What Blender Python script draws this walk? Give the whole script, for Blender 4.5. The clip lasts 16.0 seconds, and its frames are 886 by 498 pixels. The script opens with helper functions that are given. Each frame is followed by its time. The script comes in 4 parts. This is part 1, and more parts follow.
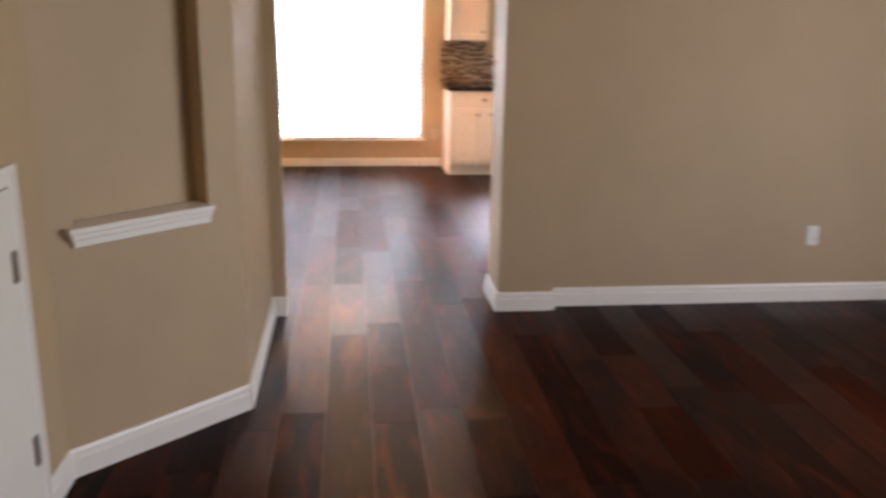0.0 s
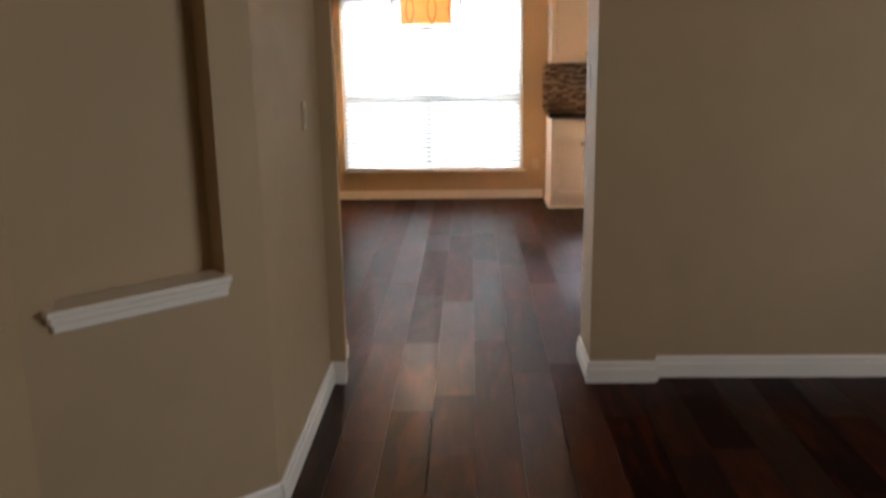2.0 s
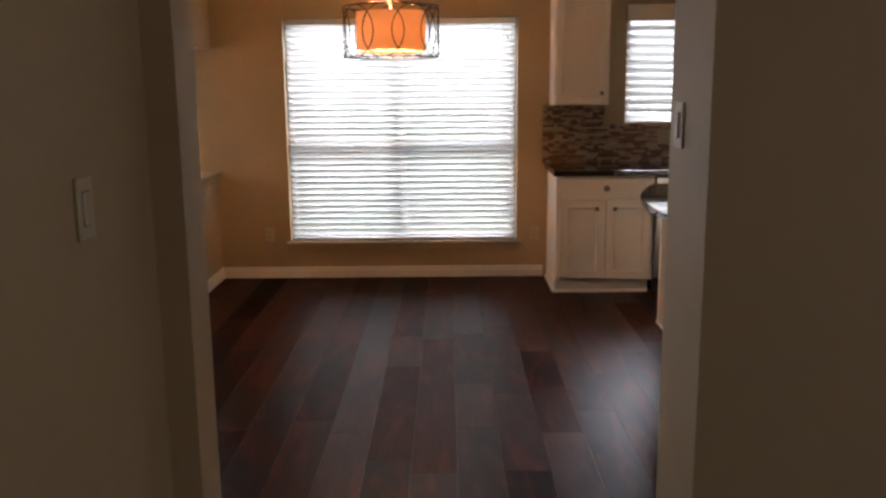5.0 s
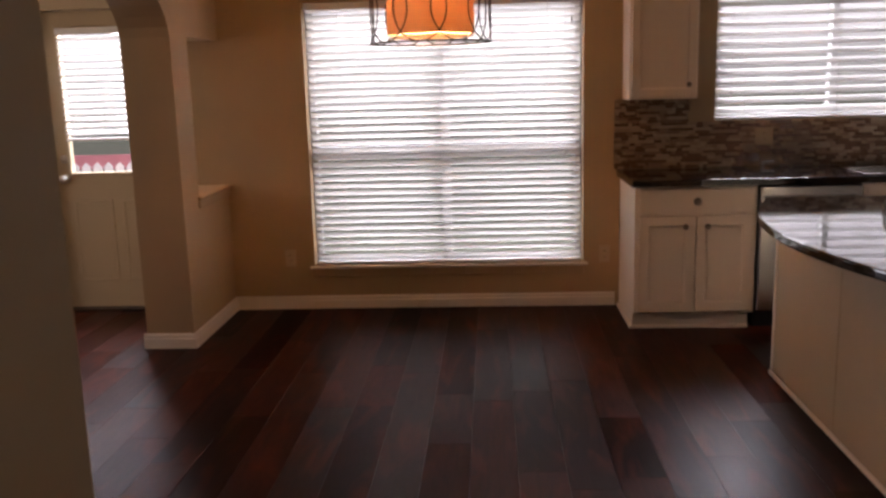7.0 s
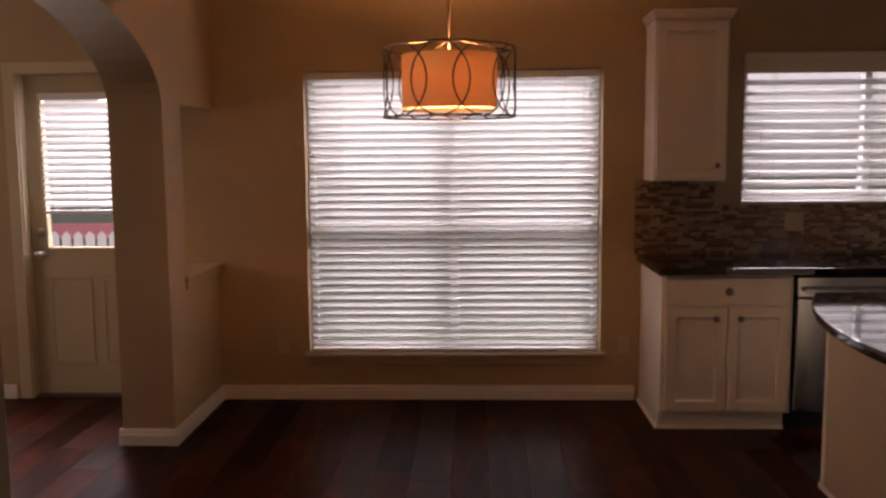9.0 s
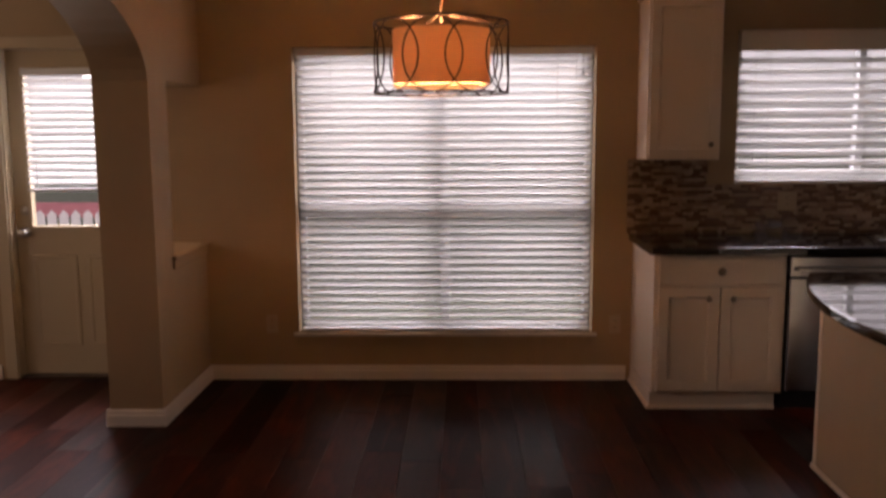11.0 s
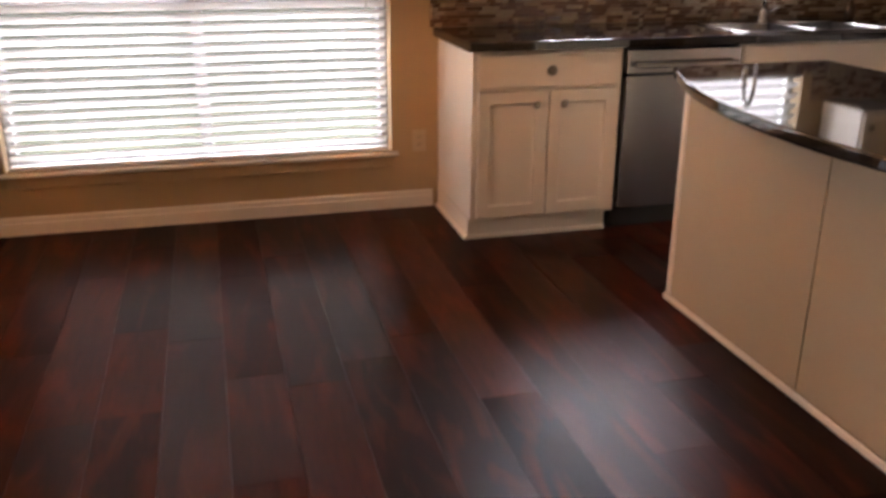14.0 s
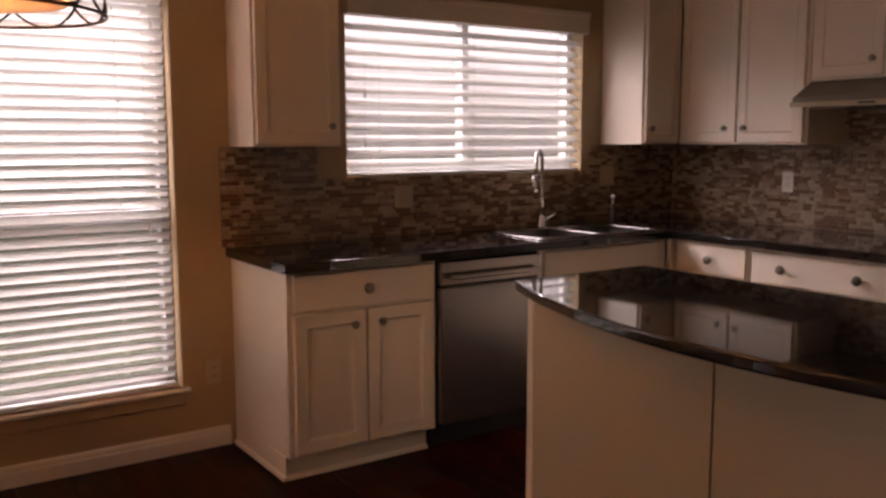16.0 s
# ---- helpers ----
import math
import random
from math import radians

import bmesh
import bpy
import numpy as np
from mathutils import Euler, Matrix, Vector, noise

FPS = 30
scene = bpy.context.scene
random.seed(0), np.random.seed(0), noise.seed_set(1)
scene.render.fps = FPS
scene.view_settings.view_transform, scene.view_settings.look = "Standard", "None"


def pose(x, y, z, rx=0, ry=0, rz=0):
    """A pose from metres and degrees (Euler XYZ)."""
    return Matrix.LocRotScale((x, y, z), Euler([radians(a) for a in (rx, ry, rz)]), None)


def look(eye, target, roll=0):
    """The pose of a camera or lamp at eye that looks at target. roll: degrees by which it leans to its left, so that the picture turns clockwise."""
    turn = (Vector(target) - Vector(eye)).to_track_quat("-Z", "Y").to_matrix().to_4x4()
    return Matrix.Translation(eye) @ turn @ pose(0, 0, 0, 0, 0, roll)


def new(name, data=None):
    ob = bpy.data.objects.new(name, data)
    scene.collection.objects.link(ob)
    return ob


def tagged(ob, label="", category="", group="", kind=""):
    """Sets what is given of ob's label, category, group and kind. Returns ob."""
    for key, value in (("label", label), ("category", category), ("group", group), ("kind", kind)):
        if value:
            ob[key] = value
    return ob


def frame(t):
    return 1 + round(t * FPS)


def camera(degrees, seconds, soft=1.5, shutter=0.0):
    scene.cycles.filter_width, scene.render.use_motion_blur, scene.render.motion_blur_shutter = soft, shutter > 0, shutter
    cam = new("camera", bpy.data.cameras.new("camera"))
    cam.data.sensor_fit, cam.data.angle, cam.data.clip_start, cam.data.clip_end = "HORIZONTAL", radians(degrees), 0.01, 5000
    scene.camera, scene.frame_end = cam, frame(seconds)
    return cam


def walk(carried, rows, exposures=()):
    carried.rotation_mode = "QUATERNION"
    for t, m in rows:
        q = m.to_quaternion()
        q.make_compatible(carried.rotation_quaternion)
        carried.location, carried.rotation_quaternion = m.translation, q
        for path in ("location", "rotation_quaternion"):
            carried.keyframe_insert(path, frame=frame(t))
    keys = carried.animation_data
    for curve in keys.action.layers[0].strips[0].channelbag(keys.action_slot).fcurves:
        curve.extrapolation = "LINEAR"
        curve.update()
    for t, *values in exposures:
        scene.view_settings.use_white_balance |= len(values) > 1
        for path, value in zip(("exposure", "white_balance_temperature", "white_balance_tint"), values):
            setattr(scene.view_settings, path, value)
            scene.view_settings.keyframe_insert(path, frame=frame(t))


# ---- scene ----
cam = camera(54.0, 16.0, soft=2.7, shutter=0.4)
PATH = [
    (0, (0.081, -9.57, 1.61), (0.288, -7.649, 1.093), 0.8),
    (0.5, (0.279, -9.543, 1.638), (0.015, -7.628, 1.126), 1.2),
    (1, (0.368, -9.404, 1.613), (-0.073, -7.535, 1.053), -0.4),
    (1.5, (0.324, -9.141, 1.606), (0.078, -7.236, 1.049), -0.8),
    (2, (0.326, -8.911, 1.635), (0.262, -6.969, 1.161), -0.9),
    (2.5, (0.32, -8.538, 1.629), (0.299, -6.557, 1.356), 0.5),
    (3, (0.333, -8.265, 1.626), (0.304, -6.285, 1.343), -0.0),
    (3.5, (0.313, -7.905, 1.624), (0.304, -5.926, 1.336), -0.6),
    (3.7, (0.318, -7.774, 1.624), (0.316, -5.797, 1.32), -0.5),
    (5.8, (0.308, -6.436, 1.517), (0.261, -4.475, 1.124), -0.7),
    (6, (0.329, -6.337, 1.528), (0.253, -4.379, 1.126), -0.7),
    (6.2, (0.318, -6.213, 1.544), (0.229, -4.26, 1.118), -0.9),
    (6.5, (0.306, -6.023, 1.526), (0.188, -4.074, 1.094), -1.4),
    (6.8, (0.287, -5.922, 1.521), (0.17, -3.966, 1.116), -2.3),
    (7, (0.251, -5.764, 1.522), (0.138, -3.804, 1.141), -1.6),
    (7.2, (0.235, -5.645, 1.522), (0.125, -3.68, 1.163), -1.1),
    (7.5, (0.216, -5.5, 1.521), (0.111, -3.528, 1.201), -0.3),
    (8, (0.178, -5.364, 1.529), (0.064, -3.391, 1.222), 0.1),
    (8.5, (0.12, -5.327, 1.562), (0.028, -3.349, 1.283), 0.1),
    (8.7, (0.092, -5.341, 1.552), (0.013, -3.356, 1.319), -0.3),
    (10.8, (0.047, -5.32, 1.547), (0.006, -3.331, 1.341), -0.3),
    (11, (0.061, -5.289, 1.538), (0.016, -3.308, 1.27), -0.3),
    (11.5, (0.040, -5.281, 1.494), (0.002, -3.327, 1.072), -0.4),
    (12, (0.025, -5.242, 1.436), (-0.004, -3.329, 0.852), -0.8),
    (12.5, (0.016, -5.061, 1.395), (0.034, -3.185, 0.701), -1.2),
    (13, (0.033, -4.787, 1.379), (0.108, -2.928, 0.646), -0.4),
    (13.5, (0.051, -4.533, 1.35), (0.289, -2.688, 0.615), -0.2),
    (14, (-0.002, -4.274, 1.362), (0.479, -2.459, 0.675), 0.2),
    (14.5, (-0.002, -4.036, 1.37), (0.675, -2.22, 0.874), 1.0),
    (15, (-0.053, -3.897, 1.409), (0.772, -2.118, 1.017), 1.0),
    (15.5, (-0.164, -3.81, 1.4), (0.84, -2.109, 1.086), 0.2),
    (16, (-0.292, -3.796, 1.4), (0.817, -2.15, 1.15), -0.1),
]
EXPOSURES = [(0, 2.25, 5660, 20), (0.5, 1.60, 5740, 21), (1, 1.13, 5820, 26), (1.5, 1.93, 5820, 16), (2, 1.16, 5980, 15), (2.5, 0.71, 6060, 13), (3.5, 0.41, 6060, 12),
             (6, -0.17, 6380, 28), (6.5, -0.27, 6460, 30), (7, -0.37, 6620, 31), (8, -0.94, 6940, 37), (8.5, -0.89, 7020, 37), (11, -0.99, 6940, 36), (12, -0.54, 6780, 38), (12.5, 0.13, 6780, 38), (13.5, 0.65, 6620, 28),
             (14, 0.70, 6540, 27), (14.5, 0.28, 6540, 26), (15, -0.57, 6860, 35), (16, -0.55, 7580, 41)]
walk(cam, [(t, look(eye, target, roll)) for t, eye, target, roll in PATH],
     exposures=EXPOSURES)

# ---- world, sun and large lights ----
world = bpy.data.worlds.new("sky")
scene.world = world
world.use_nodes = True
wn = world.node_tree
sky = wn.nodes.new("ShaderNodeTexSky")
sky.sky_type = "NISHITA"
sky.sun_disc = False
sky.sun_elevation = radians(52)
sky.sun_rotation = radians(200)
wn.nodes["Background"].inputs[1].default_value = 0.15
wn.links.new(sky.outputs[0], wn.nodes["Background"].inputs[0])

sun = new("sun", bpy.data.lights.new("sun", "SUN"))
sun.data.energy, sun.data.angle, sun.data.color = 5.0, radians(3), (1.0, 0.95, 0.88)
sun.matrix_world = look((-2, -6, 9), (0, 0, 0))


def window_light(name, x, y, z, w, h, power, rz, tip=0, color=(0.86, 0.95, 0.98)):
    """Daylight that enters by a window's opening, facing into the room."""
    lamp = new(name, bpy.data.lights.new(name, "AREA"))
    lamp.data.shape, lamp.data.size, lamp.data.size_y = "RECTANGLE", w, h
    lamp.data.energy, lamp.data.color = power, color
    lamp.matrix_world = pose(x, y, z, 90 + tip, 0, rz)
    return lamp


window_light("daylight_dining_window", -0.05, 1.35, 2.95, 3.2, 1.8, 255, 180, -52)
window_light("daylight_kitchen_window", 2.55, 3.0, 3.55, 2.6, 1.8, 680, 180, -30)
window_light("daylight_back_door", -2.35, 1.15, 2.30, 1.0, 0.9, 300, 180, -42)
window_light("daylight_breakfast_window", -3.70, 0.06, 1.17, 1.1, 1.6, 62, 180)
window_light("daylight_front_room", 4.75, -8.2, 1.5, 2.0, 1.8, 29, 90, 0, (1.0, 0.96, 0.82))
# warm fill at an assumed, unseen west opening, added to brighten door and cabinets
window_light("fill_breakfast_west", -4.72, -2.4, 1.55, 1.5, 1.2, 15, -90, 0, (1.0, 0.84, 0.68))
SLAT_TILT = -42
SLAT_OPEN = 36

# ---- materials ----


class Nodes:
    """A principled material with a short way to add and join nodes."""

    def __init__(self, name, rough=0.5, metal=0.0, spec=0.5):
        self.mat = bpy.data.materials.new(name)
        self.mat.use_nodes = True
        self.t = self.mat.node_tree
        self.p = self.t.nodes["Principled BSDF"]
        self.p.inputs["Roughness"].default_value = rough
        self.p.inputs["Metallic"].default_value = metal
        self.p.inputs["Specular IOR Level"].default_value = spec

    def add(self, kind, **settings):
        n = self.t.nodes.new(kind)
        for k, v in settings.items():
            n.inputs[k].default_value = v
        return n

    def link(self, a, b):
        self.t.links.new(a, b)

    def coords(self, scale=(1, 1, 1)):
        m = self.add("ShaderNodeMapping")
        m.inputs["Scale"].default_value = scale
        self.link(self.add("ShaderNodeTexCoord").outputs["Object"], m.inputs[0])
        return m.outputs[0]

    def noise(self, scale, detail=4.0, rough=0.55, stretch=(1, 1, 1)):
        n = self.add("ShaderNodeTexNoise", Scale=scale, Detail=detail, Roughness=rough)
        self.link(self.coords(stretch), n.inputs["Vector"])
        return n.outputs["Fac"]

    def ramp(self, fac, stops):
        r = self.t.nodes.new("ShaderNodeValToRGB")
        e = r.color_ramp.elements
        while len(e) < len(stops):
            e.new(0.5)
        for i, (pos, col) in enumerate(stops):
            e[i].position = pos
            e[i].color = (*col, 1) if len(col) == 3 else col
        self.link(fac, r.inputs[0])
        return r.outputs[0]

    def mix(self, fac, a, b, blend="MIX"):
        m = self.t.nodes.new("ShaderNodeMix")
        m.data_type, m.blend_type = "RGBA", blend
        for sock, v in ((m.inputs[0], fac), (m.inputs[6], a), (m.inputs[7], b)):
            if isinstance(v, (int, float)):
                sock.default_value = v
            elif isinstance(v, tuple):
                sock.default_value = (*v, 1)
            else:
                self.link(v, sock)
        return m.outputs[2]

    def span(self, fac, lo, hi):
        m = self.t.nodes.new("ShaderNodeMapRange")
        m.inputs["To Min"].default_value, m.inputs["To Max"].default_value = lo, hi
        self.link(fac, m.inputs[0])
        return m.outputs[0]

    def bump(self, height, strength=0.2, distance=0.002):
        b = self.add("ShaderNodeBump", Strength=strength, Distance=distance)
        self.link(height, b.inputs["Height"])
        self.link(b.outputs[0], self.p.inputs["Normal"])

    def color(self, sock):
        self.link(sock, self.p.inputs["Base Color"])

    def rough(self, sock):
        self.link(sock, self.p.inputs["Roughness"])


def painted(name, col, rough=0.6, vary=0.06, bump=0.15, grain=90.0):
    """Wall or trim paint: faint blotches, roller texture."""
    n = Nodes(name, rough)
    big = n.noise(1.6, 3)
    dark = tuple(c * (1 - vary) for c in col)
    light = tuple(min(1, c * (1 + vary)) for c in col)
    c = n.ramp(big, [(0.3, dark), (0.7, light)])
    scuff = n.noise(7.0, 6, 0.7)
    n.color(n.mix(n.span(scuff, 0.0, 0.12), c, tuple(k * 0.8 for k in col)))
    n.rough(n.span(n.noise(14.0), rough - 0.06, rough + 0.08))
    n.bump(n.noise(grain, 3), bump, 0.0015)
    return n.mat


def metal(name, col, rough, brushed=None):
    n = Nodes(name, rough, 1.0)
    if brushed:
        g = n.noise(60.0, 3, 0.6, brushed)
        n.rough(n.span(g, rough - 0.07, rough + 0.09))
        n.color(n.mix(n.span(g, 0.0, 0.25), col, tuple(c * 0.75 for c in col)))
    else:
        n.color(n.mix(n.span(n.noise(25.0), 0, 0.3), col, tuple(c * 0.7 for c in col)))
    return n.mat


WALL = painted("tan_wall_paint", (0.43, 0.309, 0.178), 0.62, 0.05, 0.22, 130.0)
TRIM = painted("white_trim_paint", (0.79, 0.73, 0.65), 0.38, 0.03, 0.05, 60.0)
CABINET = painted("white_cabinet_paint", (0.83, 0.725, 0.605), 0.36, 0.03, 0.05, 80.0)
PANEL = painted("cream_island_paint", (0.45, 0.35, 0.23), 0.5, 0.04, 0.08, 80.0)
CEILING = painted("ceiling_paint", (0.56, 0.47, 0.36), 0.8, 0.04, 0.5, 45.0)
DOORPAINT = painted("white_door_paint", (0.74, 0.69, 0.59), 0.42, 0.03, 0.06, 50.0)
CREAM = painted("cream_back_door_paint", (0.53, 0.43, 0.28), 0.45, 0.03, 0.06, 50.0)
PLATE = painted("white_plastic", (0.80, 0.78, 0.73), 0.3, 0.02, 0.0)
ALMOND = painted("almond_plastic", (0.49, 0.39, 0.26), 0.35, 0.03, 0.0)
ALU = painted("grey_window_frame", (0.34, 0.335, 0.33), 0.4, 0.05, 0.0)
VINYL = painted("white_window_vinyl", (0.8, 0.8, 0.79), 0.35, 0.02, 0.0)
NICKEL = metal("brushed_nickel", (0.62, 0.58, 0.53), 0.28)
STEEL = metal("stainless_steel", (0.52, 0.50, 0.48), 0.22, (0.6, 1, 24))
CHROME = metal("faucet_chrome", (0.75, 0.74, 0.72), 0.12)
BRONZE = metal("dark_bronze_wire", (0.10, 0.075, 0.06), 0.38)
ANTIQUE = metal("antique_nickel", (0.30, 0.25, 0.20), 0.30)
# same steel, darkened to paint in the shade inside the sink bowls
BOWL_SHADE_STEEL = metal("shaded_steel", (0.22, 0.21, 0.20), 0.35)
HOOD = painted("dark_hood_enamel", (0.17, 0.145, 0.11), 0.35, 0.04, 0.03)
BLACK = painted("black_toe_kick", (0.018, 0.017, 0.016), 0.6, 0.1, 0.05)
GROUTED = painted("tile_grout", (0.30, 0.24, 0.18), 0.85, 0.08, 0.3, 200.0)


def floor_wood():
    """Dark, reddish hand-scraped hardwood, each plank of its own shade."""
    n = Nodes("dark_hardwood", 0.3, spec=0.17)
    info = n.t.nodes.new("ShaderNodeObjectInfo")
    geo = n.t.nodes.new("ShaderNodeNewGeometry")
    rnd = n.t.nodes.new("ShaderNodeMath")
    rnd.operation = "FRACT"
    both = n.t.nodes.new("ShaderNodeMath")
    both.operation = "ADD"
    n.link(info.outputs["Random"], both.inputs[0])
    n.link(geo.outputs["Random Per Island"], both.inputs[1])
    n.link(both.outputs[0], rnd.inputs[0])
    base = n.ramp(rnd.outputs[0], [(0.0, (0.0085, 0.0019, 0.0012)), (0.3, (0.0130, 0.0028, 0.0014)),
                                   (0.6, (0.0240, 0.0044, 0.0018)), (0.85, (0.0420, 0.0076, 0.0028)), (1.0, (0.0075, 0.0022, 0.0016))])
    co = n.t.nodes.new("ShaderNodeTexCoord")
    off = n.t.nodes.new("ShaderNodeVectorMath")
    off.operation = "MULTIPLY_ADD"
    off.inputs[1].default_value = (1, 1, 1)
    comb = n.t.nodes.new("ShaderNodeCombineXYZ")
    scaled = n.t.nodes.new("ShaderNodeMath")
    scaled.operation = "MULTIPLY"
    scaled.inputs[1].default_value = 37.0
    n.link(rnd.outputs[0], scaled.inputs[0])
    n.link(scaled.outputs[0], comb.inputs[0])
    n.link(scaled.outputs[0], comb.inputs[1])
    n.link(co.outputs["Object"], off.inputs[0])
    n.link(comb.outputs[0], off.inputs[2])

    def tex(scale, stretch, detail, rough):
        m = n.add("ShaderNodeMapping")
        m.inputs["Scale"].default_value = stretch
        n.link(off.outputs[0], m.inputs[0])
        t = n.add("ShaderNodeTexNoise", Scale=scale, Detail=detail, Roughness=rough, Distortion=0.8)
        n.link(m.outputs[0], t.inputs["Vector"])
        return t.outputs["Fac"]

    grain = tex(6.0, (9, 0.8, 1), 6, 0.65)
    figure = tex(3.0, (3.2, 0.7, 1), 3, 0.5)
    c = n.mix(n.ramp(grain, [(0.45, (0, 0, 0)), (0.80, (0.7, 0.7, 0.7))]), base, (0.00432, 0.00216, 0.00144))
    c = n.mix(n.ramp(figure, [(0.50, (0, 0, 0)), (0.78, (0.6, 0.6, 0.6))]), c, (0.100, 0.0170, 0.0048))
    knots = tex(1.0, (5.0, 2.2, 1), 2, 0.4)
    c = n.mix(n.ramp(knots, [(0.70, (0, 0, 0)), (0.82, (0.6, 0.6, 0.6))]), c, (0.0072, 0.0036, 0.00288))
    n.color(c)
    finish = n.t.nodes.new("ShaderNodeMath")
    finish.operation = "ADD"
    n.link(n.span(n.mix(0.5, grain, tex(2.2, (1.6, 0.8, 1), 4, 0.6)), -0.06, 0.12), finish.inputs[0])
    n.link(n.span(n.ramp(rnd.outputs[0], [(0.0, (0.1, 0.1, 0.1)), (0.25, (0.9, 0.9, 0.9)), (0.5, (0.3, 0.3, 0.3)), (0.75, (1, 1, 1)), (1.0, (0, 0, 0))]), 0.27, 0.38), finish.inputs[1])
    n.rough(finish.outputs[0])
    turn = n.t.nodes.new("ShaderNodeMath")
    turn.operation = "MULTIPLY"
    turn.inputs[1].default_value = 7.31
    n.link(rnd.outputs[0], turn.inputs[0])
    again = n.t.nodes.new("ShaderNodeMath")
    again.operation = "FRACT"
    n.link(turn.outputs[0], again.inputs[0])
    n.link(n.span(again.outputs[0], 0.02, 0.098), n.p.inputs["Specular IOR Level"])
    n.p.inputs["Specular Tint"].default_value = (1.0, 0.70, 0.63, 1)
    scrape = tex(1.6, (4, 0.9, 1), 4, 0.6)
    wave = tex(1.0, (7, 2.2, 1), 2, 0.45)
    n.bump(n.mix(0.6, n.mix(0.12, scrape, grain), wave), 0.4, 0.006)
    return n.mat


FLOOR = floor_wood()


def granite():
    n = Nodes("black_granite", 0.04, spec=0.6)
    v = n.add("ShaderNodeTexVoronoi", Scale=260.0)
    n.link(n.coords(), v.inputs["Vector"])
    flecks = n.ramp(v.outputs["Distance"], [(0.0, (0.045, 0.036, 0.030)), (0.20, (0.014, 0.011, 0.010)), (1.0, (0.008, 0.007, 0.007))])
    n.color(n.mix(n.ramp(n.noise(22.0, 5), [(0.45, (0, 0, 0)), (0.75, (0.6, 0.6, 0.6))]), flecks, (0.020, 0.012, 0.010)))
    n.rough(n.span(n.noise(9.0), 0.02, 0.06))
    return n.mat


GRANITE = granite()


def mosaic():
    """Glass and stone mosaic strips in browns and creams."""
    n = Nodes("mosaic_tile", 0.2)
    info = n.t.nodes.new("ShaderNodeObjectInfo")
    geo = n.t.nodes.new("ShaderNodeNewGeometry")
    both = n.t.nodes.new("ShaderNodeMath")
    both.operation = "ADD"
    rnd = n.t.nodes.new("ShaderNodeMath")
    rnd.operation = "FRACT"
    n.link(info.outputs["Random"], both.inputs[0])
    n.link(geo.outputs["Random Per Island"], both.inputs[1])
    n.link(both.outputs[0], rnd.inputs[0])
    r = n.ramp(rnd.outputs[0], [(0.0, (0.155, 0.084, 0.052)), (0.22, (0.20, 0.112, 0.068)), (0.42, (0.38, 0.27, 0.18)),
                                (0.62, (0.27, 0.165, 0.10)), (0.8, (0.48, 0.375, 0.265)), (1.0, (0.17, 0.092, 0.056))])
    n.t.nodes[-1].color_ramp.interpolation = "CONSTANT"
    n.color(n.mix(n.span(n.noise(70.0), 0, 0.35), r, (0.2, 0.14, 0.09)))
    n.rough(n.span(rnd.outputs[0], 0.12, 0.5))
    return n.mat


MOSAIC = mosaic()


def translucent(name, col, through_amount, glow=None, strength=0.0):
    """A thin sheet that lets part of the light through (blind slats, lamp shade)."""
    n = Nodes(name, 0.45)
    n.color(n.mix(n.span(n.noise(40.0), 0, 0.12), col, tuple(c * 0.85 for c in col)))
    tr = n.add("ShaderNodeBsdfTranslucent")
    tr.inputs[0].default_value = (*col, 1)
    m = n.add("ShaderNodeMixShader")
    m.inputs[0].default_value = through_amount
    n.link(n.p.outputs[0], m.inputs[1])
    n.link(tr.outputs[0], m.inputs[2])
    if glow:
        n.p.inputs["Emission Color"].default_value = (*glow, 1)
        n.p.inputs["Emission Strength"].default_value = strength
    n.link(m.outputs[0], n.t.nodes["Material Output"].inputs[0])
    return n.mat


SLAT = translucent("blind_slat", (0.86, 0.85, 0.82), 0.30)
SHADE = translucent("lampshade_fabric", (0.95, 0.69, 0.46), 0.32)
FROST = translucent("lamp_diffuser", (0.95, 0.88, 0.75), 0.7)
CORD = painted("blind_cord", (0.7, 0.68, 0.64), 0.8, 0.02, 0.0)


def glass():
    n = Nodes("window_glass", 0.0)
    n.p.inputs["Transmission Weight"].default_value = 1.0
    n.p.inputs["IOR"].default_value = 1.1
    return n.mat


GLASS = glass()


def bulb():
    n = Nodes("lit_bulb")
    n.p.inputs["Emission Color"].default_value = (1.0, 0.56, 0.24, 1)
    n.p.inputs["Emission Strength"].default_value = 1300.0
    return n.mat


BULB = bulb()


def distance_glow():
    """A backdrop that glows by itself as the bright, washed-out yard and sky beyond the windows."""
    n = Nodes("glowing_distance", 1.0)
    sep = n.t.nodes.new("ShaderNodeSeparateXYZ")
    n.link(n.t.nodes.new("ShaderNodeTexCoord").outputs["Object"], sep.inputs[0])
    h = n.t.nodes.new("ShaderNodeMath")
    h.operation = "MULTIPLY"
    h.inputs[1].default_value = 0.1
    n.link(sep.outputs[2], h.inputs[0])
    # low band dark, for a treeline and dark blind gaps; glow grows above
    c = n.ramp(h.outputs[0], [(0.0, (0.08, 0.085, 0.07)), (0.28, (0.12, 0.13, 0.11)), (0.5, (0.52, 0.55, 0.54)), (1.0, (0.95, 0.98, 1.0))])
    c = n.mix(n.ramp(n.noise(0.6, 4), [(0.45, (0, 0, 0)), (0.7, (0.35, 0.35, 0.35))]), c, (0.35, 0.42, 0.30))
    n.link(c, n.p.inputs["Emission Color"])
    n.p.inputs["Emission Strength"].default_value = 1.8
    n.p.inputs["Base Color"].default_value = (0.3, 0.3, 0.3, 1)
    return n.mat


DISTANCE = distance_glow()
FENCE = painted("red_fence_stain", (0.52, 0.20, 0.22), 0.7, 0.2, 0.3)
